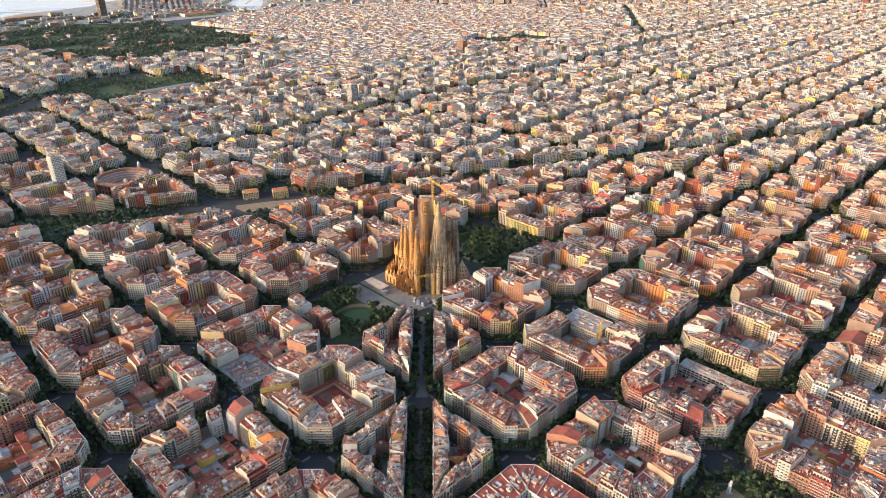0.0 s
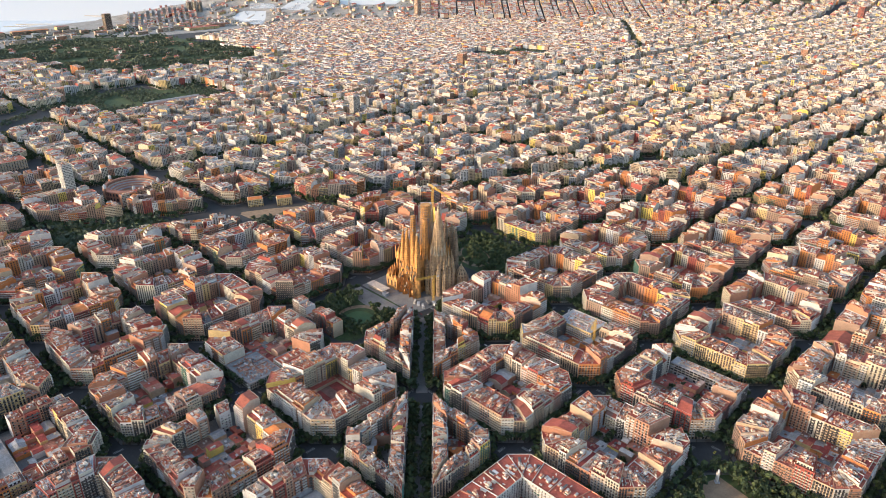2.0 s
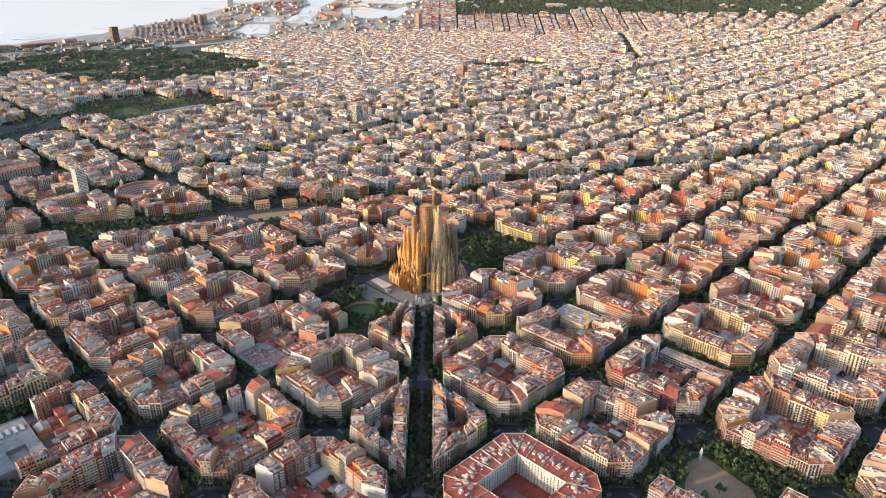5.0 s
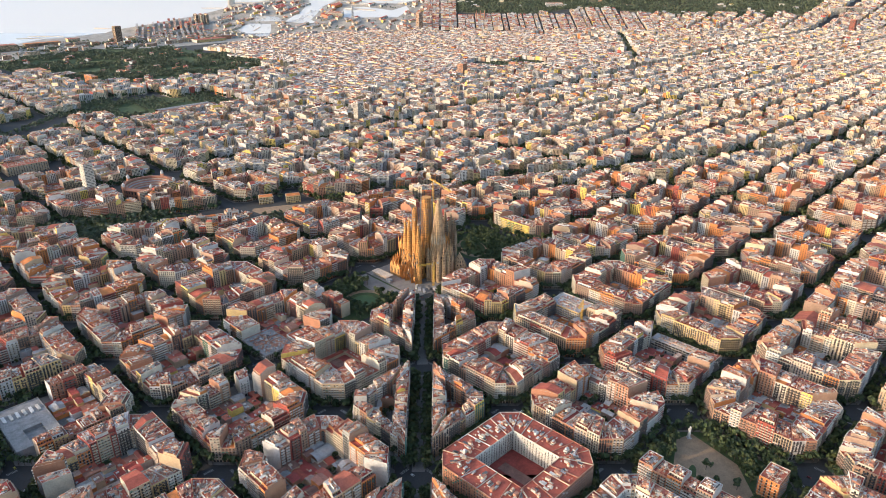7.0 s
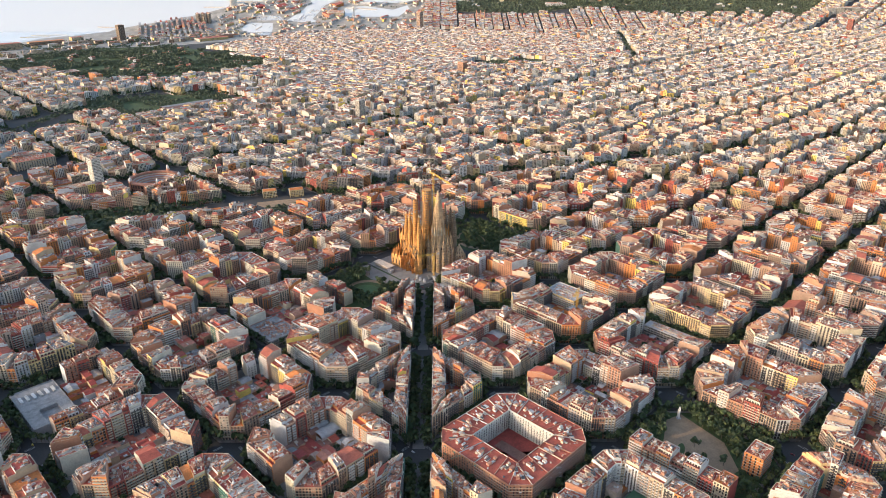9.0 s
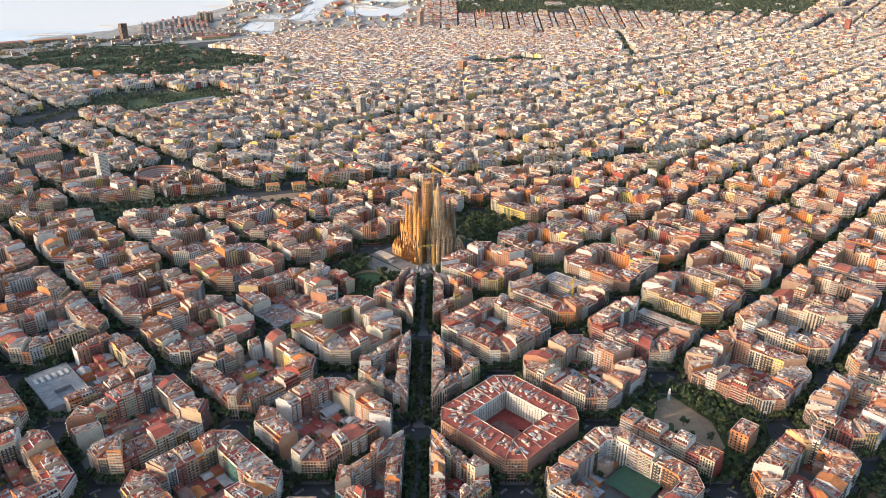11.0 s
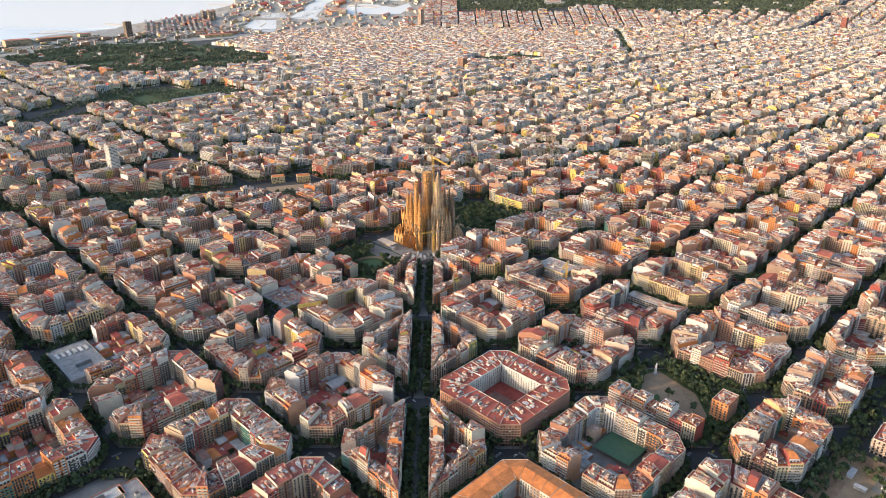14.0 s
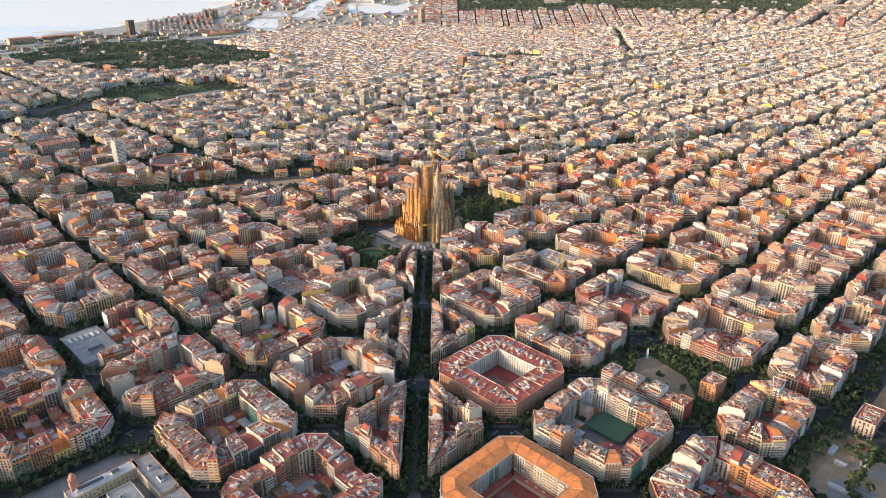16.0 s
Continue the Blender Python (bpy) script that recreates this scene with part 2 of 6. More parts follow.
def facade(B, a, b, z0, floors, rs, style, wall_pick, level, back=False):
    """Windows, balconies and galleries on the wall from a to b (outside to the right of that way)."""
    a, b = np.array(a[:2], float), np.array(b[:2], float)
    l = np.linalg.norm(b - a)
    if l < 3.0:
        return
    d = (b - a) / l
    n = np.array([d[1], -d[0]])
    if level >= 1 and n[0] + n[1] > 0.1:
        return                          # the far sides of far houses are left blank
    gap = style["gap"] * (1.0 if level < 3 else 1.7)
    cols = max(1, int((l - 1.0) / gap))
    s = (np.arange(cols) + 0.5) * (l - 0.6) / cols + 0.3
    rows = np.arange(0 if not back else 0, floors)
    S_, R_ = np.meshgrid(s, rows)
    S_, R_ = S_.ravel(), R_.ravel()
    w = np.where(R_ == 0, min(gap * 0.72, 2.4), style["w"] * (1.0 if level < 3 else 1.4)) * np.where(rs.rand(len(S_)) < 0.08, 1.25, 1.0)
    hh = np.where(R_ == 0, 2.6, style["h"])
    zb = z0 + R_ * STOREY + np.where(R_ == 0, 0.2, style["sill"]) + (R_ > 0) * 1.0
    if level == 0:
        keep = rs.rand(len(S_)) < 0.93
        S_, R_, w, hh, zb = S_[keep], R_[keep], w[keep], hh[keep], zb[keep]
    off = 0.06
    def face(s0, s1, zlo, zhi, o):
        lo = a + np.outer(s0, d) + n * o
        hi = a + np.outer(s1, d) + n * o
        z = lambda p, h: np.concatenate([p, h[:, None]], 1)
        return np.stack([z(lo, zlo), z(hi, zlo), z(hi, zhi), z(lo, zhi)], 1)
    kinds = rs.choice(7, len(S_), p=[0.27, 0.2, 0.14, 0.22, 0.07, 0.04, 0.06])
    B["window"].quads(face(S_ - w / 2, S_ + w / 2, zb, zb + hh, off), (kinds + 0.5) / 7)
    if level > 1:
        return
    kind = style["balcony"] if not back else style["back"]
    shaded = (R_ > 0) & (rs.rand(len(R_)) < style.get("awnings", 0.05))
    if level == 0 and shaded.any():     # cloth awnings over some windows
        c = a + np.outer(S_[shaded], d) + n * 0.6
        B["balcony"].boxes(np.concatenate([c, (zb + hh)[shaded][:, None] - 0.35], 1), d, (2.0, 1.2, 0.3), rs.choice([pk(7, 8), pk(2, 8), pk(1, 8), pk(3, 8)]), back=False)
    up = np.arange(1, floors)
    if level == 0 and kind < 2 and floors > 2:      # string courses between the storeys
        c = np.array([(*((a + b) / 2 + n * 0.16), z0 + r * STOREY + 0.72) for r in up])
        B["balcony"].boxes(c, d, (l - 0.3, 0.32, 0.28), style.get("band", pk(1, 8)), back=False)
    if level == 1 and (n[0] + n[1] > 0.1 or back):
        return
    if kind == 1:                       # one balcony to each window
        m = (R_ > 0) & (rs.rand(len(R_)) < 0.92)
        if m.any():
            c = a + np.outer(S_[m], d) + n * 0.42
            z = z0 + R_[m] * STOREY + 0.9
            B["balcony"].boxes(np.concatenate([c, z[:, None]], 1), d, (min(gap * 0.72, 2.0), 0.85, 1.0), style["rail"], back=False)
    elif kind in (2, 3) and len(up):    # long balconies or closed galleries in bays
        bays = max(1, int(l / style["bay"]))
        bl = l / bays
        sb = (np.arange(bays) + 0.5) * bl
        SB, RB = (g.ravel() for g in np.meshgrid(sb, up))
        c = a + np.outer(SB, d) + n * 0.65
        z = z0 + RB * STOREY + 0.9
        share = 0.94 if kind == 2 else 0.62
        B["balcony"].boxes(np.concatenate([c, z[:, None]], 1), d, (bl * share, 1.3, 0.95), style["rail"], back=False)


def sub(q, s, t):
    """The point at (s, t) of a four-cornered lot: s along the street, t from the street to the yard."""
    return tuple((1 - t) * ((1 - s) * q[0][k] + s * q[1][k]) + t * ((1 - s) * q[3][k] + s * q[2][k]) for k in (0, 1))


def walls(B, ring, z0, z1, picks):
    for k, (a, b) in enumerate(zip(ring, ring[1:] + ring[:1])):
        B.quads([[(*a, z0), (*b, z0), (*b, z1), (*a, z1)]], picks[k % len(picks)])


def terrace(B, ring, h, lip, wall_picks, roof_pick, lip_pick, thick=0.3, strips=(), strip_pick=0.1):
    """Walls from the ground up, a coping on top and the sunken roof terrace inside it."""
    walls(B["wall"], ring, 0.0 if len(wall_picks) else h, h + lip, wall_picks)
    inner = inset(ring, thick)
    for k in range(len(ring)):
        a, b, c, d = ring[k], ring[(k + 1) % len(ring)], inner[(k + 1) % len(ring)], inner[k]
        B["coping"].quads([[(*a, h + lip), (*b, h + lip), (*c, h + lip), (*d, h + lip)], [(*d, h), (*d, h + lip), (*c, h + lip), (*c, h)]], lip_pick)
    if len(ring) == 4 and strips:
        cuts = [0.0, *strips, 1.0]
        for k, (s0, s1) in enumerate(zip(cuts, cuts[1:])):
            p = roof_pick if k % 2 == 0 else strip_pick
            B["roof"].quads([[(*sub(inner, s0, 0), h), (*sub(inner, s1, 0), h), (*sub(inner, s1, 1), h), (*sub(inner, s0, 1), h)]], p)
    else:
        B["roof"].polygon(inner, h, roof_pick)


def house(B, q, floors, rs, style, level, blind=()):
    """One apartment house on a four-cornered lot: q[0]-q[1] on the street, q[2]-q[3] on the yard."""
    h = floors * STOREY + 1.0
    wp, rpk = style["wall"], style["roof"]
    party = style["party"] if "party" in style else rp(rs, WALL_W) if rs.rand() < 0.55 else pk(rs.choice([3, 10, 2, 6]), len(WALL_COLOURS))
    width, depth = math.dist(q[0], q[1]), math.dist(sub(q, 0.5, 0), sub(q, 0.5, 1))
    d = np.array([q[1][0] - q[0][0], q[1][1] - q[0][1]]) / max(width, 0.1)
    back_pick = style["backwall"] if "backwall" in style else wp if rs.rand() < 0.5 else rp(rs, WALL_W)
    lip_pick = rp(rs, [4, 5, 3.5, 8, 2, 5, 7, 0.01])
    short = math.dist(q[2], q[3]) < 2.0
    if level >= 3:
        walls(B["wall"], list(q), 0, h + 0.8, [wp, party, back_pick, party])
        B["roof"].polygon(q, h + 0.8, rpk)
        facade(B, q[0], q[1], 0, floors, rs, style, wp, 3)
        if not short:
            facade(B, q[2], q[3], 0, floors, rs, style, wp, 3)
        for _ in range(2):
            s, t = rs.uniform(0.15, 0.85, 2)
            B["clutter"].boxes([(*sub(q, s, t), h)], d, (rs.uniform(1.5, 5), rs.uniform(1.5, 6), rs.uniform(1.8, 4.2)), rp(rs, [5, 3, 6, 2, 4, 4, 1.5, 0.3]))
        return
    facade(B, q[0], q[1], 0, floors, rs, style, wp, level)
    if not short and "back" not in blind:
        facade(B, q[2], q[3], 0, floors, rs, dict(style, gap=style["gap"] * 1.1), wp, level, True)
    ring = list(q) if not short else [q[0], q[1], q[2]]
    terrace(B, ring, h, rs.uniform(0.7, 1.2), [wp, party, back_pick, party], rpk, lip_pick,
            strips=sorted(rs.uniform(0.2, 0.8, rs.randint(1, 3))) if level < 2 and width > 8 and not style.get("skylights") else (), strip_pick=style.get("strip", rp(rs, ROOF_W)))
    # storeys set back from the street
    t0 = min(0.32, 3.2 / depth) if rs.rand() < 0.42 else 0.0
    top, roof_z = None, h
    if style.get("attic", 1) and t0 > 0 and not short and depth > 9:
        t1 = 1 - rs.uniform(0.02, 0.3)
        s0, s1 = (0.02, 0.98) if rs.rand() < 0.7 else (0.02, rs.uniform(0.6, 0.9))
        top = [sub(q, s0, t0), sub(q, s1, t0), sub(q, s1, t1), sub(q, s0, t1)]
        roof_z = h + STOREY
        ap = wp if rs.rand() < 0.4 else pk(rs.choice([3, 10, 2, 0]), len(WALL_COLOURS))
        walls(B["attic"], top, h, roof_z + 0.5, [ap, party, ap, party])
        inner = inset(top, 0.3)
        for k in range(4):
            a, b, c, e = top[k], top[(k + 1) % 4], inner[(k + 1) % 4], inner[k]
            B["coping"].quads([[(*a, roof_z + 0.5), (*b, roof_z + 0.5), (*c, roof_z + 0.5), (*e, roof_z + 0.5)], [(*e, roof_z), (*e, roof_z + 0.5), (*c, roof_z + 0.5), (*c, roof_z)]], lip_pick)
        B["roof"].polygon(inner, roof_z, rpk if rs.rand() < 0.7 else rp(rs, ROOF_W))
        facade(B, top[0], top[1], h - 0.9, 1, rs, dict(style, balcony=0), wp, 2)
    # pitched tile roof on some
    if rs.rand() < style.get("pitched", 0.07) and not short:
        f = top or [sub(q, s, t) for s, t in ((0.02, 0.02), (0.98, 0.02), (0.98, 0.98), (0.02, 0.98))]
        zt = roof_z + 0.55
        m0, m1 = sub(f, 0, 0.5), sub(f, 1, 0.5)
        rise = 1.6 + 0.05 * depth
        tile = style.get("tile", pk(rs.choice([10, 1, 0]), len(ROOF_COLOURS)))
        B["roof"].quads([[(*f[0], zt), (*f[1], zt), (*m1, zt + rise), (*m0, zt + rise)], [(*f[2], zt), (*f[3], zt), (*m0, zt + rise), (*m1, zt + rise)]], tile)
        B["wall"].polygon([(*f[1], zt), (*f[2], zt), (*m1, zt + rise)], 0, party)
        B["wall"].polygon([(*f[3], zt), (*f[0], zt), (*m0, zt + rise)], 0, party)
        return
    place = top or [sub(q, 0.03, 0.05), sub(q, 0.97, 0.05), sub(q, 0.97, 0.95), sub(q, 0.03, 0.95)]
    if style.get("bare"):
        return
    # stair and lift huts, light wells as low closed boxes
    room = width * depth
    for _ in range(1 + (room > 300)):
        s, t = rs.uniform(0.2, 0.8), rs.uniform(0.25, 0.75)
        p = sub(place, s, t)
        sx, sy, sz = rs.uniform(2.0, 3.6), rs.uniform(2.4, 5.2), rs.uniform(2.1, 3.0)
        H = hut(B)
        H.boxes([(*p, roof_z)], d, (min(sx, width * 0.4), min(sy, depth * 0.4), sz), rp(rs, [4, 5, 3, 5, 1, 5, 6, 0.01]), rp(rs, [1, 1.5, 1, 7, 1, 2, 10, 0.01]))
        if rs.rand() < 0.5:
            H.boxes([(p[0] + d[0] * 0.5, p[1] + d[1] * 0.5, roof_z + sz)], d, (1.6, 1.6, rs.uniform(0.8, 1.7)), rp(rs, [6, 4, 6, 2, 2, 4, 2, 0.01]))
    for _ in range(1 + int(room > 260) if level < 2 else 1):
        s, t = rs.uniform(0.1, 0.9), rs.uniform(0.2, 0.8)
        p = sub(place, s, t)
        w_, l_ = rs.uniform(2.0, 3.2), rs.uniform(3.5, 7.0)
        # most tops are near black, painting the shade down the well
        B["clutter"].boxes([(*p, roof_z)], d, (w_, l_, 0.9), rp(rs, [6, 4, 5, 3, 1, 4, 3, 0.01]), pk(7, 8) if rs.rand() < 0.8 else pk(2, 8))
    if level == 0 and not style.get("skylights"):
        for _ in range(1 + int(room / 110)):
            s, t = rs.uniform(0.15, 0.85, 2)
            B["clutter"].boxes([(*sub(place, s, t), roof_z)], d, (rs.uniform(2.5, 5.5), rs.uniform(2.5, 6.0), rs.uniform(0.08, 0.5)), rp(rs, [2, 3, 1.5, 7, 2, 3, 8, 0.6]))
    if style.get("skylights"):
        taper = math.dist(q[2], q[3]) / max(width, 1.0)
        for s in np.arange(0.12, 0.95, (7.0 if taper > 0.75 else 10.5) / max(width, 8)):
            long, high = rs.uniform(5.5, 8.0) * (1.0 if taper > 0.75 else 0.7), rs.uniform(0.8, 1.2)
            p = sub(place, s, 0.48 + rs.uniform(-0.05, 0.05))
            B["clutter"].boxes([(*p, roof_z)], (-d[1], d[0]), (long, 2.1, high), rp(rs, [2, 4, 0.5, 5, 2, 4, 4, 0.01]), rp(rs, [2, 3, 2, 3, 4, 3, 2, 0.01]))
            B["clutter"].boxes([(*p, roof_z + high)], (-d[1], d[0]), (long * 0.6, 0.9, 0.4), pk(rs.choice([2, 0, 4]), 8))
    # chimneys, tanks, cooling units
    m = 4 if style.get("skylights") else int(6 + room / 15) if level == 0 else int(3 + room / 55) if level < 2 else 2
    st = rs.uniform(0.05, 0.95, (m, 2))
    c = np.array([(*sub(place, s, t), roof_z) for s, t in st])
    size = np.stack([rs.uniform(0.5, 1.3, m), rs.uniform(0.5, 2.0, m), rs.uniform(0.6, 1.9, m)], 1)
    B["clutter"].boxes(c, d, size, (rs.choice(8, m, p=[0.10, 0.10, 0.10, 0.29, 0.06, 0.08, 0.24, 0.03]) + 0.5) / 8)
    # dividing walls between the terraces
    ends = []
    if width > 7 and level < 2 and not style.get("skylights"):
        ends = [((s, rs.uniform(0, 0.3)), (s, rs.uniform(0.6, 1))) for s in rs.uniform(0.1, 0.9, rs.randint(2, 6) if level == 0 else rs.randint(1, 4))]
        ends += [((rs.uniform(0, 0.4), t), (rs.uniform(0.6, 1), t)) for t in rs.uniform(0.15, 0.85, rs.randint(1, 4) if level == 0 else rs.randint(0, 3))]
    for e0, e1 in ends:
        p0, p1 = np.array(sub(place, *e0)), np.array(sub(place, *e1))
        mid, dd = (p0 + p1) / 2, (p1 - p0)
        ll = np.linalg.norm(dd)
        if ll > 2.5:
            B["clutter"].boxes([(*mid, roof_z)], dd / ll, (ll, 0.22, rs.uniform(0.8, 1.8)), lip_pick)


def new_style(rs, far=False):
    """A house's looks; far ones take paler, greyer weights that stand in for haze."""
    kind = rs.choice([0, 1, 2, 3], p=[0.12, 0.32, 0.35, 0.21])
    return dict(wall=rp(rs, WALL_HAZED if far else WALL_W), roof=rp(rs, ROOF_HAZED if far else ROOF_W), gap=rs.uniform(2.2, 3.1), w=rs.uniform(1.2, 1.8), h=rs.uniform(2.0, 2.45), sill=rs.uniform(0.05, 0.4),
                balcony=kind, back=rs.choice([0, 2, 3, 1], p=[0.2, 0.38, 0.3, 0.12]), bay=rs.uniform(4.0, 8.0), rail=rp(rs, [24, 14, 13, 11, 11, 9, 8, 2.5]), band=rp(rs, [0.1, 5, 5, 2, 0.1, 3, 5, 0.1]), **(dict(party=rp(rs, WALL_HAZED), backwall=rp(rs, WALL_HAZED)) if far else {}))


PARTS = ("wall", "roof", "window", "balcony", "coping", "attic", "clutter")
tree_spots = []                        # x, y, radius, height
MATS = {"wall": M_WALL, "roof": M_ROOF, "window": M_WINDOW, "balcony": M_BALCONY, "coping": M_CLUTTER, "attic": M_WALL, "clutter": M_CLUTTER}
NAMES = {"wall": "wall", "roof": "roof", "window": "window_glazing", "balcony": "balcony_rail", "coping": "parapet", "attic": "attic_storey", "clutter": "rooftop_clutter"}


def fresh(fine=False):
    B = {k: Batch() for k in PARTS}
    if not fine:
        B["attic"], B["coping"] = B["wall"], B["clutter"]
    B["huts"] = [] if fine else None
    return B


def hut(B):
    """Where a stair hut goes: a part of its own on the houses near by."""
    if B["huts"] is None:
        return B["clutter"]
    B["huts"].append(Batch())
    return B["huts"][-1]


def finish(B, name, label, category, at, group="", kind=""):
    e = thing(name, label, category, at, group, kind)
    fine = B["huts"] is not None
    for k in PARTS:
        if B[k].n and (fine or k not in ("attic", "coping")):
            part(NAMES[k], B[k], MATS[k], e, kind="stuff" if k in ("window", "balcony", "clutter") or not fine else "")
    for b in B["huts"] or ():
        part("stair_hut", b, M_CLUTTER, e)
    return e


WALL_WORDS = ["cream", "ochre", "pale beige", "off-white", "tan brown", "yellow ochre", "brown", "brick-red", "pinkish beige", "grey", "white", "orange-brick", "yellow", "drab brown"]
ROOF_WORDS = ["terracotta", "red tile", "dark red", "pinkish tile", "dusty red", "sandy tile", "grey", "pale", "crimson", "brown", "orange tile", "light grey"]


def house_label(style, floors, corner):
    w = WALL_WORDS[int(style["wall"] * len(WALL_WORDS))]
    r = ROOF_WORDS[int(style["roof"] * len(ROOF_WORDS))]
    b = ("plain windows", "small iron balconies", "long balconies", "projecting galleries")[style["balcony"]]
    return f"{w} {'corner' if corner else 'apartment'} house with {b} and {r} roof"


# ground kept free for single buildings: x from, to, y from, to
CLEARED = [(-262, -212, 5, 66), (-232, -180, 5, 32), (98, 126, -392, -296), (270, 318, -445, -405), (80, 126, -215, -150)]
YARD_CLEARED = [(-206, -150, -494, -438)]
# houses that stand out, by place: x, y, radius, what sets them apart
W_, R_N = len(WALL_COLOURS), len(ROOF_COLOURS)
ORANGE, RED, YELLOW, WHITE, OCHRE = (dict(wall=pk(k, W_), party=pk(k, W_)) for k in (11, 7, 12, 10, 5))
FORCED = [(-118, -156, 14, dict(ORANGE, roof=pk(10, R_N))), (-76, -113, 16, dict(ORANGE, floors=7)), (-25, -100, 16, dict(ORANGE, floors=6)), (2, -240, 17, dict(RED, floors=8, balcony=2)),
          (-465, -25, 16, dict(RED, floors=9)), (-285, -219, 15, dict(ORANGE, floors=9)), (-304, -229, 12, dict(ORANGE, floors=8)), (-362, -157, 22, dict(roof=pk(9, R_N), balcony=2, rail=pk(2, 8), floors=8)),
          (-160, -430, 19, dict(WHITE, floors=9)), (-170, -480, 17, dict(WHITE, floors=9)), (-160, -500, 14, dict(ORANGE, floors=8)), (2, -540, 22, dict(YELLOW, floors=8)), (-159, -635, 20, dict(YELLOW, floors=7)),
          (92, -148, 18, dict(YELLOW, floors=8)), (-557, 48, 14, dict(ORANGE, floors=8)), (-429, -58, 20, dict(WHITE, floors=9)), (-428, -169, 20, dict(OCHRE, floors=8)),
          (-394, 18, 24, dict(roof=pk(10, R_N), pitched=1.0, floors=7)), (271, 59, 30, dict(YELLOW, floors=7)), (270, 138, 20, dict(ORANGE, floors=7, balcony=2)), (437, 36, 20, dict(RED, floors=6)), (584, -65, 22, dict(OCHRE, floors=11)),
          (-410, 60, 20, dict(WHITE)), (-470, 150, 18, dict(OCHRE)), (150, -330, 30, dict(OCHRE, balcony=1)), (215, -415, 26, dict(wall=pk(0, W_), roof=pk(10, R_N)))]


def lots(poly, depth, rs, lot=16.0):
    """Four-cornered lots in a ring along the edges of a convex block."""
    q = inset(poly, depth)
    out = []
    for k in range(len(poly)):
        a, b, c, d = poly[k], poly[(k + 1) % len(poly)], q[(k + 1) % len(poly)], q[k]
        l = math.dist(a, b)
        e = ((b[0] - a[0]) / l, (b[1] - a[1]) / l)
        if (c[0] - d[0]) * e[0] + (c[1] - d[1]) * e[1] < 0:          # the inner edge has vanished
            c = d = ((c[0] + d[0]) / 2, (c[1] + d[1]) / 2)
        n = max(1, round(l / (lot * rs.uniform(0.85, 1.15))))
        f = [0.0] + sorted((k2 + rs.uniform(-0.25, 0.25)) / n for k2 in range(1, n)) + [1.0]
        for s0, s1 in zip(f, f[1:]):
            g = lambda u, v, s: (u[0] + (v[0] - u[0]) * s, u[1] + (v[1] - u[1]) * s)
            out.append(([g(a, b, s0), g(a, b, s1), g(d, c, s1), g(d, c, s0)], n == 1))
    return out, q


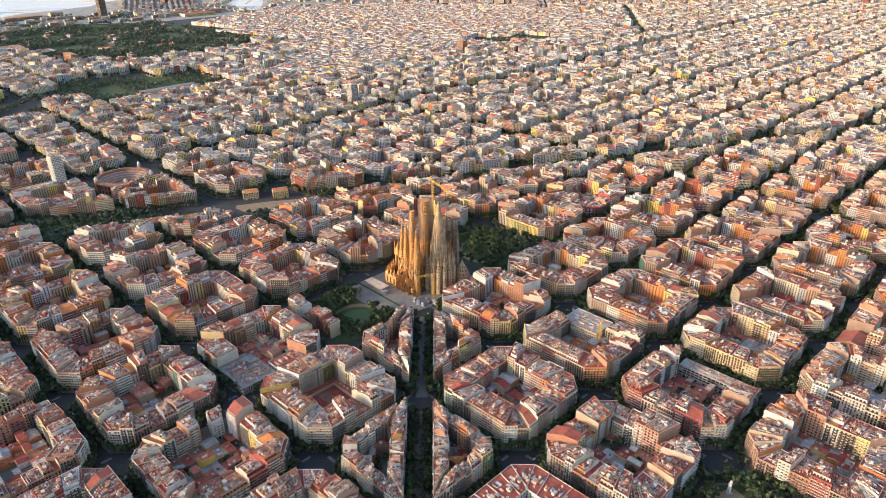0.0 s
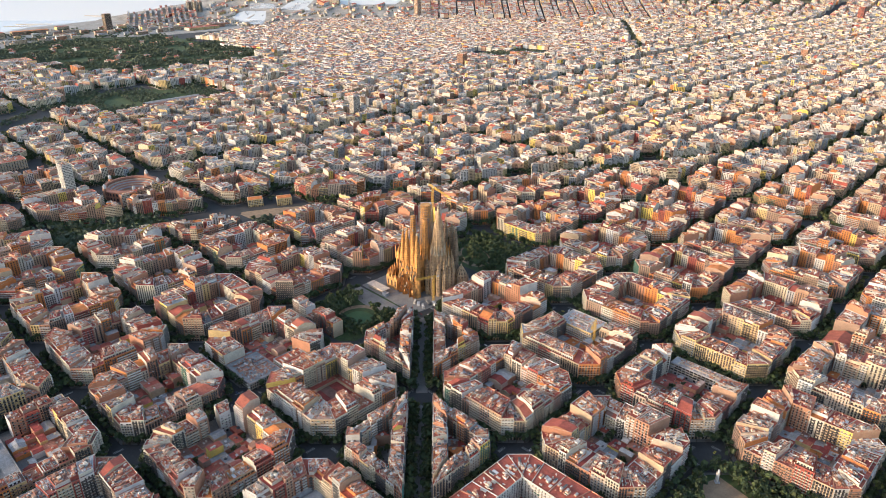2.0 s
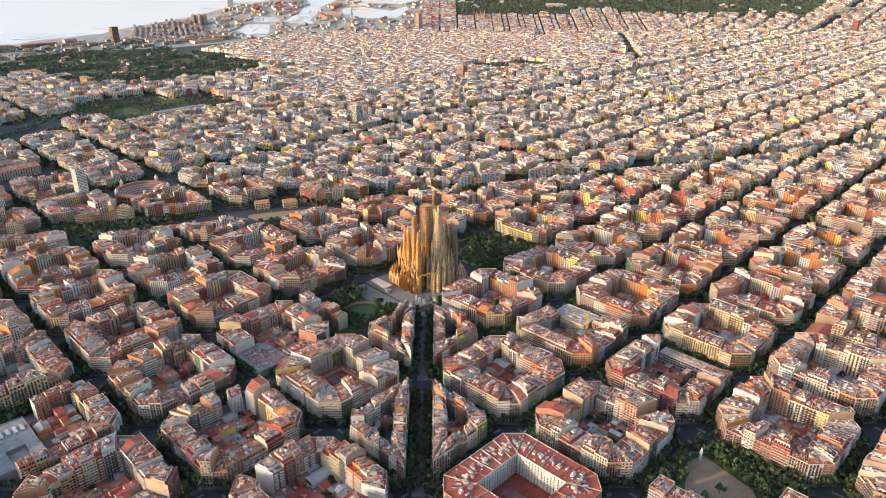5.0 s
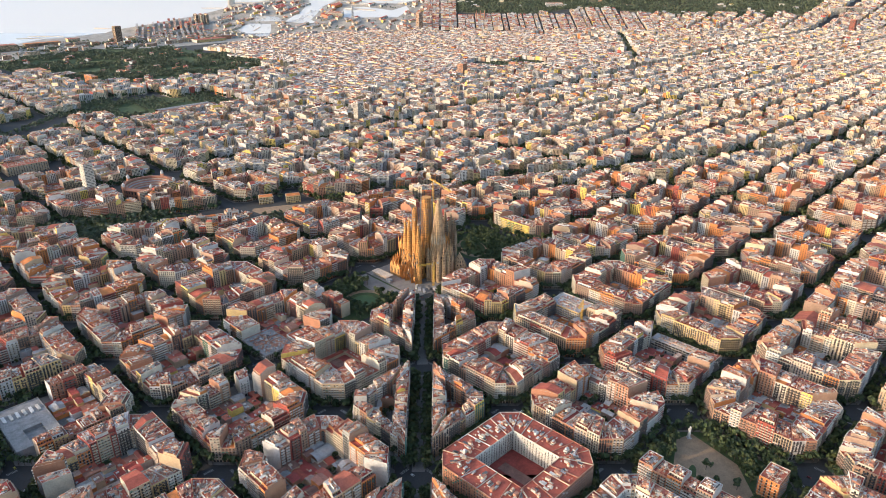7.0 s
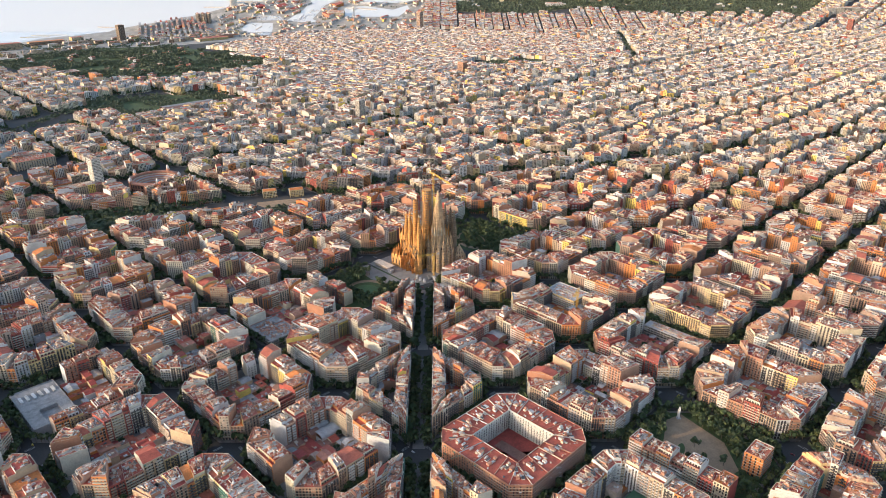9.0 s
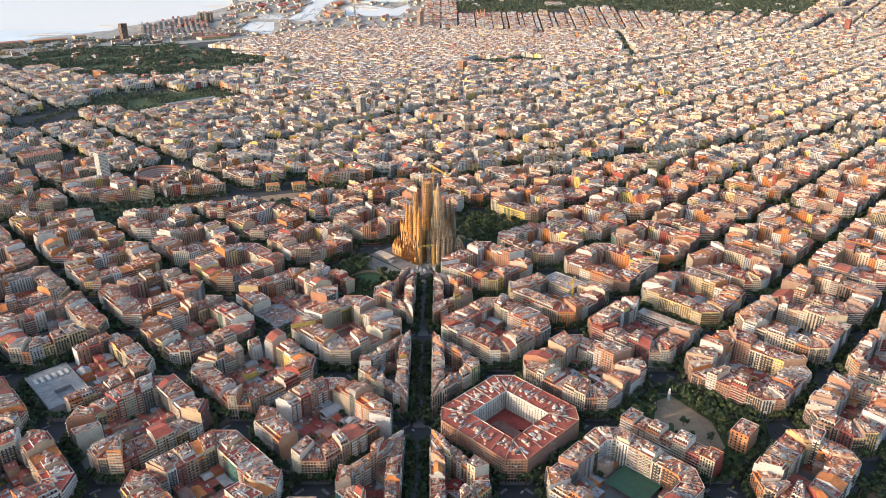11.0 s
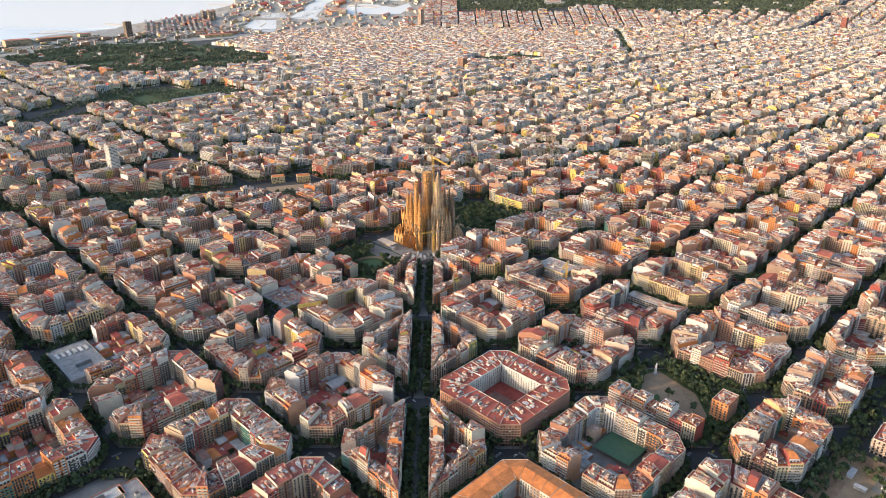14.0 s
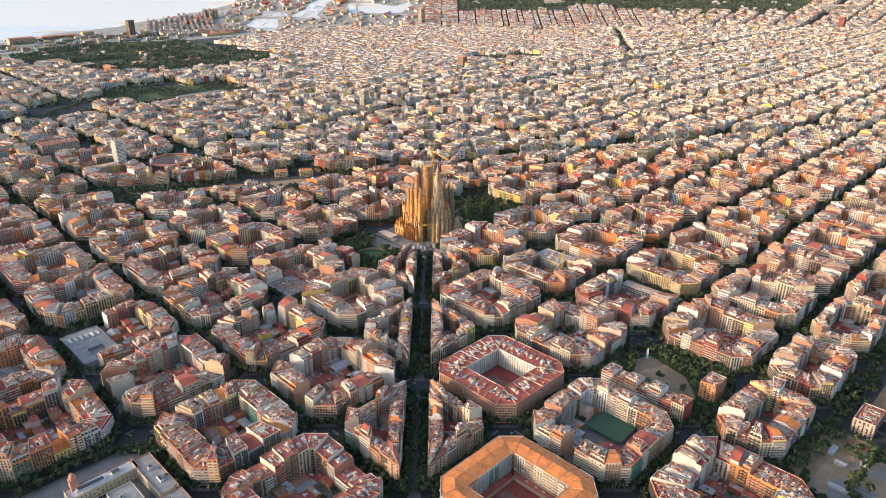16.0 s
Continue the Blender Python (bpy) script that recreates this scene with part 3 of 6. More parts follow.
def yard(B, q, rs, level, style=None):
    """Low workshops and open ground inside a block."""
    if style == "open":
        inner = inset(q, 0.5)
        B["roof"].polygon(inner, 4.0, pk(2, len(ROOF_COLOURS)))
        c = centre(q)
        core = inset(inner, 8.0)                     # low rear wings round the court
        if len(core) == len(inner) and area(core) > 150:
            for k in range(len(inner)):
                o0, o1, i1, i0 = inner[k], inner[(k + 1) % len(inner)], core[(k + 1) % len(inner)], core[k]
                B["roof"].quads([[(*o0, 7.2), (*o1, 7.2), (*i1, 7.2), (*i0, 7.2)]], pk((0, 9, 4, 2)[k % 4], len(ROOF_COLOURS)))
                B["wall"].quads([[(*i0, 4.0), (*i0, 7.9), (*i1, 7.9), (*i1, 4.0)]], pk(1, len(WALL_COLOURS)))
                m = np.array([(*((np.array(o0) * (1 - f) + np.array(o1) * f + np.array(i0) * (1 - f) + np.array(i1) * f) / 2), 7.2) for f in rs.uniform(0.2, 0.8, 4)])
                B["clutter"].boxes(m, (1, 0), (1.4, 2.0, 1.0), pk(rs.choice([0, 1, 3]), 8))
        B["roof"].quads([[(c[0] - 4, c[1] - 26, 4.1), (c[0] + 8, c[1] - 26, 4.1), (c[0] + 8, c[1] + 20, 4.1), (c[0] - 4, c[1] + 20, 4.1)]], pk(9, len(ROOF_COLOURS)))
        return
    if level >= 3:
        inner = inset(q, 2.0)
        if area(inner) > 100:
            B["roof"].polygon(inner, 4.0, rp(rs, ROOF_W))
        return
    for piece in split(rs, inset(q, 0.8), 105 if level < 2 else 260):
        if area(piece) < 25 or any(x0 < centre(piece)[0] < x1 and y0 < centre(piece)[1] < y1 for x0, x1, y0, y1 in YARD_CLEARED):
            continue
        u = rs.rand()
        if u < 0.2:
            if u < 0.11 and level < 2:
                c = centre(piece)
                tree_spots.append((c[0], c[1], rs.uniform(2.6, 4.4), rs.uniform(7, 11)))
            continue
        h = rs.choice([3.6, 4.6, 6.0, 8.0, 12.5], p=[0.3, 0.26, 0.2, 0.14, 0.1])
        pick = rp(rs, [14, 10, 12, 6, 8, 7, 12, 5, 6, 10, 2, 8])
        walls(B["wall"], piece, 0, h + 0.5, [rp(rs, WALL_W)])
        e = (piece[1][0] - piece[0][0], piece[1][1] - piece[0][1])
        l = math.hypot(*e)
        if rs.rand() < 0.35 and len(piece) == 4 and l > 4:
            m0, m1 = sub(piece, 0, 0.5), sub(piece, 1, 0.5)
            z, r = h + 0.5, 1.2 + 0.06 * math.dist(piece[1], piece[2])
            B["roof"].quads([[(*piece[0], z), (*piece[1], z), (*m1, z + r), (*m0, z + r)], [(*piece[2], z), (*piece[3], z), (*m0, z + r), (*m1, z + r)]], pick)
            B["wall"].polygon([(*piece[1], z), (*piece[2], z), (*m1, z + r)], 0, 0.05)
            B["wall"].polygon([(*piece[3], z), (*piece[0], z), (*m0, z + r)], 0, 0.05)
            continue
        B["roof"].polygon(piece, h + 0.5, pick)
        if level < 2 and l > 2:
            c = centre(piece)
            m = rs.randint(1, 4)
            at = np.array([(c[0] + rs.uniform(-3, 3), c[1] + rs.uniform(-3, 3), h + 0.5) for _ in range(m)])
            B["clutter"].boxes(at, (e[0] / l, e[1] / l), np.stack([rs.uniform(0.7, 3.0, m), rs.uniform(0.7, 3.5, m), rs.uniform(0.5, 1.6, m)], 1), (rs.choice(8, m) + 0.5) / 8)


def block(poly, rs, level, depth=22.0, base=6.3, fixed=None, lot=16.0, things=True, filled=True, into=None, tint=None, gaps=0.0, court=None):
    """A city block: a ring of houses round a yard. Near blocks give one thing a house, others one thing a block."""
    ring, q = lots(poly, depth, rs, lot)
    cx, cy = centre(poly)
    shared = into or fresh()
    low = fresh() if things else shared
    if filled:
        yard(low, q, rs, level, court)
    spread = rs.uniform(0.6, 1.2)
    for corners, corner in ring:
        if rs.rand() < gaps and not corner or promenade_off(*centre(corners)) < 22 or any(x0 < centre(corners)[0] < x1 and y0 < centre(corners)[1] < y1 for x0, x1, y0, y1 in CLEARED):
            continue
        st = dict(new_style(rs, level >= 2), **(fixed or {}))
        if tint is not None and rs.rand() < 0.6:
            st["wall"] = tint[0]
            st["roof"] = tint[1]
        for fx, fy, fr, over in FORCED:
            if level < 2 and math.dist(centre(corners), (fx, fy)) < fr:
                st.update(over)
        floors = st.get("floors", 0) or int(np.clip(round(base + 1.7 + rs.normal(0, spread) + (rs.rand() < 0.06) * 2), 3, 11))
        B = fresh(True) if things else shared
        house(B, corners, floors, rs, st, level)
        if things:
            c = centre(corners)
            finish(B, "corner_house" if corner else "apartment_house", house_label(st, floors, corner), "apartment building", (*c, 0), "corner houses of the grid" if corner else "apartment houses of the grid")
    if things:
        if low["roof"].n:
            finish(low, "yard_buildings", "low terracotta and grey workshops inside a block's yard", "low buildings", (cx, cy, 0), "yards of the grid", "stuff")
    elif into is None:
        finish(shared, "city_block", "block of cream and ochre apartment houses with terracotta roofs", "city block", (cx, cy, 0), "city blocks of the grid")
    return q


# ---- plan of the city ----
U_WIDTH = {5: 44.0, 11: 50.0}                                      # wide streets across X
V_WIDTH = {3: 24.0, 6: 48.0}                                       # wide streets across Y
ROOT2 = math.sqrt(2)


def fwd(x, y):
    return (x + y) / ROOT2


def lat(x, y):
    return (x - y) / ROOT2


def in_wedge(x, y, margin=130.0):
    """Whether a place lies in the fan of city that the flight overlooks."""
    f = fwd(x, y)
    return -1180 < f < 4290 and abs(lat(x, y) - 24) < 0.588 * (f + 1047) + 115 + margin


def in_polygon(p, poly):
    hit = False
    for (x0, y0), (x1, y1) in zip(poly, poly[1:] + poly[:1]):
        if (y0 > p[1]) != (y1 > p[1]) and p[0] < (x1 - x0) * (p[1] - y0) / (y1 - y0) + x0:
            hit = not hit
    return hit


CIUTADELLA = [(380, 1850), (960, 1900), (1060, 2100), (1010, 2880), (700, 3080), (180, 2950), (210, 2200)]
SEA = [(-900, 2750), (-34, 3194), (394, 3510), (640, 3700), (814, 3725), (1071, 3795), (1243, 3745), (1541, 3665), (1747, 3652), (1822, 3723), (1931, 3591), (2123, 3546), (2281, 3509), (2460, 3620), (-900, 6980)]
OLD_PORT = [(1559, 3011), (1552, 2893), (1747, 3138), (1800, 3216), (1709, 3313), (1611, 3283)]
YACHT_BASIN = [(1755, 3320), (1880, 3200), (1896, 3283), (1814, 3399)]
CHANNEL = [(1880, 3190), (1936, 3099), (2007, 3023), (2014, 3100), (2115, 3165), (2217, 3239), (2340, 3265), (2454, 3358), (2560, 3520), (2460, 3620), (2281, 3509), (2193, 3359), (2054, 3261)]
CRUISE_DOCK = [(2164, 2997), (2420, 2752), (2566, 2804), (2597, 2863), (2477, 2868), (2393, 3050), (2279, 3111)]
OUTER_DOCK = [(2347, 3225), (2588, 2936), (2743, 2882), (2800, 3060), (2485, 3158)]
HARBOUR = (OLD_PORT, YACHT_BASIN, CHANNEL, CRUISE_DOCK, OUTER_DOCK)
STATION = [(110, 1290), (500, 1290), (540, 1640), (110, 1780)]
CATALUNYA = [(1650, 1150), (1900, 1150), (1900, 1400), (1650, 1400)]
OLD_TOWN = [(600, 1225), (1760, 1225), (1790, 1120), (1960, 1120), (2150, 990), (2680, 1280), (2790, 2080), (2330, 2490), (1900, 2820), (1500, 2850), (1080, 2750), (1080, 1950)]
WOOD_L, WOOD_F = (-100, 60, 130, 660, 850, 1200, 1430, 1890, 2400, 2560, 2700), (4300, 3960, 3740, 3715, 3800, 3770, 3660, 3640, 3690, 3900, 4300)


def wood_edge(l):
    """Where the woods of the hill begin, along the diagonal, at a place l to its side."""
    return float(np.interp(l, WOOD_L, WOOD_F))


def promenade_off(x, y):
    """Distance from the tree-lined promenade at the edge of the old town."""
    t = min(1.0, max(0.0, ((x - 2190) * 900 + (y - 935) * 640) / (900 ** 2 + 640 ** 2)))
    return math.dist((x, y), (2190 + 900 * t, 935 + 640 * t))


DIAG_N = (0.4472, 0.8944)                                          # normal of the broad avenue that crosses the grid aslant
DIAG_P = (0.0, 3.72 * S)
AVENUE_HALF, DIAG_HALF = 13.5, 24.0
AVENUE_MID = 1.5


def diag_off(x, y):
    return (x - DIAG_P[0]) * DIAG_N[0] + (y - DIAG_P[1]) * DIAG_N[1]


def line_u(i):
    return i * S + (15 if i == 5 else 30 if i > 5 else 0)


def line_v(j):
    return j * S + (15 if j == 6 else 30 if j > 6 else 0)


def block_rect(i, j):
    """Building lines of a block; the two broadest streets push the grid outwards."""
    w = lambda table, k: table.get(k, 20.0) / 2
    wide = lambda k: 19.0 if k == 0 and j >= 3 else w(U_WIDTH, k)
    low = -611.0 if j == -5 and i >= -1 else line_v(j) + w(V_WIDTH, j)      # the last blocks before the sports ground are shallow
    return line_u(i) + wide(i), line_u(i + 1) - wide(i + 1), low, line_v(j + 1) - w(V_WIDTH, j + 1)


def meridiana_off(x, y):
    """Distance from the broad road that leaves the grid towards the large park."""
    return abs((x + 158) * -0.622 + (y - 1392) * 0.783) if x < 260 and y > 1180 else 999.0


def block_polys(i, j):
    """The building land of a block, cut by the two slanting avenues."""
    polys = [octagon(*block_rect(i, j), 15.0 if (i, j) == (-2, -3) else 17.0)]
    if i == j and i < 0:
        n = (1 / ROOT2, -1 / ROOT2)
        a = (n[0] * (AVENUE_HALF + AVENUE_MID), n[1] * (AVENUE_HALF + AVENUE_MID))
        b = (-n[0] * (AVENUE_HALF - AVENUE_MID), -n[1] * (AVENUE_HALF - AVENUE_MID))
        polys = [cut_plane(polys[0], a, n), cut_plane(polys[0], b, (-n[0], -n[1]))]
    if i < 11:
        out = []
        for p in polys:
            for s in (1, -1):
                half = DIAG_HALF if i not in (-2, -1) else 40.0 if s > 0 else 66.0
                at = (DIAG_P[0] + s * DIAG_N[0] * half, DIAG_P[1] + s * DIAG_N[1] * half)
                out.append(cut_plane(p, at, (s * DIAG_N[0], s * DIAG_N[1])))
        polys = out
    return [p for p in polys if p and area(p) > 250 and (i, j) != (0, 3)]


PARKS = {(-1, 0), (1, 0), (0, 0), (-1, 5), (-2, 7), (-1, -4), (-5, -2), (-4, 0), (-1, -6)}   # squares and single buildings, laid out further down
NW, NR = len(WALL_COLOURS), len(ROOF_COLOURS)
SPECIAL = {
    (-2, -3): dict(depth=28.5, fixed=dict(floors=8, backwall=pk(3, NW), wall=pk(6, NW), roof=pk(0, NR), gap=2.7, w=1.2, h=1.8, balcony=0, back=0, attic=0, skylights=1, pitched=0), lot=20, court="open"),
    (-3, -4): dict(depth=25, fixed=dict(floors=8, roof=pk(10, NR), tile=pk(10, NR), pitched=1.0, attic=0, wall=pk(2, NW)), lot=18, court="open"),
    (-4, -3): dict(depth=22, fixed=dict(skylights=1, roof=pk(4, NR), attic=0, pitched=0), base=6.2),
    (-2, -1): dict(depth=28.5, base=6.4, court="open", tint=(pk(2, NW), pk(1, NR))),
    (-1, -2): dict(depth=28, base=6.5, tint=(pk(2, NW), pk(0, NR))),
    (-3, -2): dict(depth=22, base=6.4, gaps=0.22),
    (-3, -1): dict(depth=22, base=5.6, gaps=0.12),
    (-2, -4): dict(depth=19, base=6.4, gaps=0.08),
    (-4, -1): dict(depth=24, base=6.2, gaps=0.1),
    (-3, 0): dict(depth=26, base=6.0),
    (1, -4): dict(depth=26, base=6.8, tint=(pk(0, NW), pk(4, NR))),
    (1, -3): dict(depth=26, base=6.2, tint=(pk(5, NW), pk(4, NR))),
    (0, -3): dict(depth=25, base=6.4),
    (-1, -5): dict(depth=23, base=6.3),
    (0, -5): dict(depth=23, base=6.3),
    (-5, -1): dict(depth=24, base=6.0, fixed=dict(skylights=1)),
}
pave = Batch()

# ground, one sheet to the horizon
g = Batch()
for f0, f1 in ((-9000, CLIMB_FROM), (CLIMB_FROM, CLIMB_FROM + 960), (CLIMB_FROM + 960, 12000)):
    g.quads([[((f + l) / ROOT2, (f - l) / ROOT2, 0) for f, l in ((f0, -9000), (f0, 9000), (f1, 9000), (f1, -9000))]], 0)
tagged(part("ground", g, M_ASPHALT), "dark asphalt streets of the city", "ground", kind="structure")


def street_trees(poly, rs, f, step=7.5):
    out = inset(poly, -5.0)
    for a, b in zip(out, out[1:] + out[:1]):
        l = math.dist(a, b)
        if l < 12:
            continue
        n = int(l / step)
        for k in range(n):
            if rs.rand() < 0.14:
                continue
            t = (k + 0.5 + rs.uniform(-0.2, 0.2)) / n
            tree_spots.append((a[0] + (b[0] - a[0]) * t, a[1] + (b[1] - a[1]) * t, rs.uniform(3.6, 5.8), rs.uniform(9.5, 15.5)))


far_city = fresh()
for i in range(-9, 41):
    for j in range(-9, 34):
        cx, cy = (i + 0.5) * S, (j + 0.5) * S
        if not in_wedge(cx, cy) and not (-1180 < fwd(cx, cy) < -600 and abs(lat(cx, cy)) < 420):
            continue
        f = fwd(cx, cy)
        if (i, j) in PARKS:
            continue
        if any(in_polygon((cx, cy), P) for P in (CIUTADELLA, SEA, *HARBOUR, STATION, OLD_TOWN, CATALUNYA)) or (f > 3300 and lat(cx, cy) < 1380) or meridiana_off(cx, cy) < 60 or cy > 2900 or (cy > 2650 and cx > 1000):
            continue
        if f > wood_edge(lat(cx, cy)) - 40:
            continue
        rs = np.random.RandomState(1000 + i * 61 + j * 7)
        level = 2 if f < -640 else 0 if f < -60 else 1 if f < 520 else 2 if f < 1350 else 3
        for poly in block_polys(i, j):
            big = area(poly) > 8500
            pave.polygon(inset(poly, -4.6), 0.15, 0.5)
            if f < 1900:
                street_trees(poly, rs, f, 6.3 if f < 900 else 10.5)
            o = SPECIAL.get((i, j), {})
            depth = 27.0 if big else 13.0 if area(poly) > 2500 else 9.0
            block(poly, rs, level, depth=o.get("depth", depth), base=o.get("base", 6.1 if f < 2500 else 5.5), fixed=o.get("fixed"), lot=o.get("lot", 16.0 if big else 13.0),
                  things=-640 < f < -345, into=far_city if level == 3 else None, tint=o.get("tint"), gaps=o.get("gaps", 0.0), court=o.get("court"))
finish(far_city, "far_city_blocks", "far blocks of cream houses with terracotta roofs", "city blocks", (2000, 600, 0), kind="stuff")
for i, j in ((-4, 0), (-5, -2), (-1, -4), (-1, -6)):
    poly = octagon(*block_rect(i, j), 17.0)
    pave.polygon(inset(poly, -4.6), 0.14, 0.5)
    street_trees(poly, np.random.RandomState(900 + i * 7 + j), 0, 6.3)
tagged(part("pavement", pave, M_PAVE), "grey tiled pavements round the blocks", "pavement", kind="structure")

# ---- the old town: narrow irregular lanes ----
def lanes(B, square, rs, isle, lot_size, low, high):
    """A patch of old houses of uneven height along narrow lanes."""
    for big in split(rs, square, isle):
        isl = inset(big, 2.4)
        if area(isl) < 150:
            continue
        base = rs.uniform(low, high)
        for lot in split(rs, isl, lot_size):
            if promenade_off(*centre(lot)) < 20:
                continue
            h = base + rs.uniform(-3, 4)
            # weights greyed for haze, as on the other far houses
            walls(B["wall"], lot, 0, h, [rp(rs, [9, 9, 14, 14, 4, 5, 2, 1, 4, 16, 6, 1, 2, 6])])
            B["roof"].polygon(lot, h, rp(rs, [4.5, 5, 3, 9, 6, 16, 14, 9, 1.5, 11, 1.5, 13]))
            c = centre(lot)
            e = (lot[1][0] - lot[0][0], lot[1][1] - lot[0][1])
            l = math.hypot(*e)
            for _ in range(rs.randint(0, 3)):
                B["clutter"].boxes([(c[0] + rs.uniform(-3, 3), c[1] + rs.uniform(-3, 3), h)], (e[0] / l, e[1] / l), (rs.uniform(2, 5), rs.uniform(2, 6), rs.uniform(1.5, 4.0)), rp(rs, [5, 5, 6, 3, 3, 4, 2, 0.3]))


rs = np.random.RandomState(5)
old = fresh()
cell = 150.0
turn = radians(17)
for a in range(-6, 30):
    for b in range(-6, 34):
        c0 = (a * cell, b * cell)
        r = lambda p: (p[0] * math.cos(turn) - p[1] * math.sin(turn), p[0] * math.sin(turn) + p[1] * math.cos(turn))
        mid = r((c0[0] + cell / 2, c0[1] + cell / 2))
        if not in_polygon(mid, OLD_TOWN) or not in_wedge(*mid) or in_polygon(mid, CATALUNYA):
            continue
        lanes(old, [r(p) for p in (c0, (c0[0] + cell, c0[1]), (c0[0] + cell, c0[1] + cell), (c0[0], c0[1] + cell))], rs, 1700, 260, 13, 19)
finish(old, "old_town", "dense old town of cream houses with terracotta roofs", "old town", (1800, 1800, 0), kind="stuff")

# the quarter on the foot of the hill: straight streets that climb between close blocks
foot = fresh()
diagonal = lambda f, l: ((f + l) / ROOT2, (f - l) / ROOT2)
for l0 in np.cumsum(np.r_[-75.0, np.random.RandomState(8).uniform(97, 108, 14)]):
    for f0 in np.arange(3262, 3900, 90.0):
        x, y = diagonal(f0 + 43, l0 + 30)
        if f0 + 60 > wood_edge(l0 + 30) or in_polygon((x, y), OLD_TOWN) or any(in_polygon((x, y), P) for P in HARBOUR):
            continue
        top = f0 + (84 if f0 + 150 < wood_edge(l0) else rs.uniform(40, 84))
        for a, b, isle, low in (((0, 101, 1500, 13),) if l0 < 330 else ((0, 60, 2600, 14), (66, 92, 1400, 12))):
            lanes(foot, [diagonal(top, l0 + a), diagonal(f0, l0 + a), diagonal(f0, l0 + b), diagonal(top, l0 + b)], rs, isle, 280, low, low + 6)
finish(foot, "foothill_quarter", "pale close blocks on the foot of the hill", "houses", (3000, 2000, 0), kind="stuff")

# ---- trees ----
def crowns(spots, leaves, rs):
    """Crowns of many small leaf sprays, wide apart and uneven, on tapered trunks."""
    spots = np.array(spots, float)
    n = len(spots)
    B, trunk = Batch(), Batch()
    u = rs.normal(size=(n, leaves, 3))
    u /= np.linalg.norm(u, axis=2, keepdims=True)
    u[..., 2] = np.abs(u[..., 2]) * 1.1 - 0.35
    rad = rs.uniform(0.45, 1.08, (n, leaves, 1))
    R, H = spots[:, 2][:, None, None], spots[:, 3][:, None, None]
    c = u * rad * R
    c[..., 2:] = c[..., 2:] * 0.9 + (H - R * 0.95)
    c[..., :2] += spots[:, None, :2]
    nrm = u + rs.normal(0, 0.5, u.shape)
    nrm /= np.linalg.norm(nrm, axis=2, keepdims=True)
    t1 = np.cross(nrm, rs.normal(size=u.shape))
    t1 /= np.linalg.norm(t1, axis=2, keepdims=True)
    t2 = np.cross(nrm, t1)
    s = R * rs.uniform(0.22, 0.48, (n, leaves, 1)) * (26 / leaves) ** 0.4
    k1, k2 = s * rs.uniform(0.7, 1.2, s.shape), s * rs.uniform(0.7, 1.2, s.shape)
    q = np.stack([c - t1 * k1 - t2 * k2 * 0.6, c + t1 * k1 * 0.7 - t2 * k2, c + t1 * k1 + t2 * k2 * 0.6, c - t1 * k1 * 0.7 + t2 * k2], 2)
    tone = np.clip(rs.rand(n, 1) * 0.75 + rs.uniform(-0.17, 0.3, (n, leaves)), 0, 0.99)
    B.quads(q.reshape(-1, 4, 3), tone.ravel())
    ang = np.arange(4) * math.pi / 2 + 0.4
    for k in range(4 if leaves > 20 else 2):
        p0, p1 = ang[k * (1 if leaves > 20 else 2)], ang[(k * (1 if leaves > 20 else 2) + 1) % 4]
        ring = lambda a, r, z: np.stack([spots[:, 0] + math.cos(a) * r, spots[:, 1] + math.sin(a) * r, z], 1)
        zt = spots[:, 3] - spots[:, 2] * 0.8
        trunk.quads(np.stack([ring(p0, 0.3, 0 * zt), ring(p1, 0.3, 0 * zt), ring(p1, 0.16, zt), ring(p0, 0.16, zt)], 1), 0.5)
    return B, trunk


def wood(name, label, spots, leaves, seed, at, leaf=None):
    B, trunk = crowns(spots, leaves, np.random.RandomState(seed))
    e = thing(name, label, "trees", at, kind="stuff")
    part("crowns", B, leaf or M_LEAF, e, kind="stuff")
    part("trunks", trunk, M_BARK, e, kind="stuff")


near = [t for t in tree_spots if fwd(t[0], t[1]) < 150]
far = [t for t in tree_spots if fwd(t[0], t[1]) >= 150]
if near:
    wood("street_trees", "rows of dark green plane trees along the streets", near, 32, 3, (0, 0, 0))
if far:
    wood("street_trees", "far rows of green street trees between the blocks", far, 12, 4, (0, 0, 0))

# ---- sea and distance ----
# the pale base colour stands in for the bright sky mirrored in dark water
m_sea, nt, b = material("sea_water_painted_sky", 0.14)
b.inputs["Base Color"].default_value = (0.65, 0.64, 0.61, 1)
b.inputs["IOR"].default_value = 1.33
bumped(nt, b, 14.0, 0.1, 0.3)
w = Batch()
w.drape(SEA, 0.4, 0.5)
tagged(part("sea", w, m_sea), "morning sea, pale with painted sky reflection", "sea", kind="structure")
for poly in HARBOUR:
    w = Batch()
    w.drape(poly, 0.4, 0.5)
    tagged(part("harbour_water", w, m_sea), "harbour basin water, pale with painted sky reflection", "harbour water", kind="structure")

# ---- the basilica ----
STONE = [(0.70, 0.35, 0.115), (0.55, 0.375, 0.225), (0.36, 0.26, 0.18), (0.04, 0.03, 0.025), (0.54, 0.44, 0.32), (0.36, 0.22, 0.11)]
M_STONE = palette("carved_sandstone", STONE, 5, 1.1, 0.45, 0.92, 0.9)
# VOID is near black: it paints the shade inside slits, windows and doorways
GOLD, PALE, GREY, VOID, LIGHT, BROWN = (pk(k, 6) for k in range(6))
M_CRANE = plain("crane_paint", (0.62, 0.36, 0.05), 4, 0.7, 0.2, 0.5)
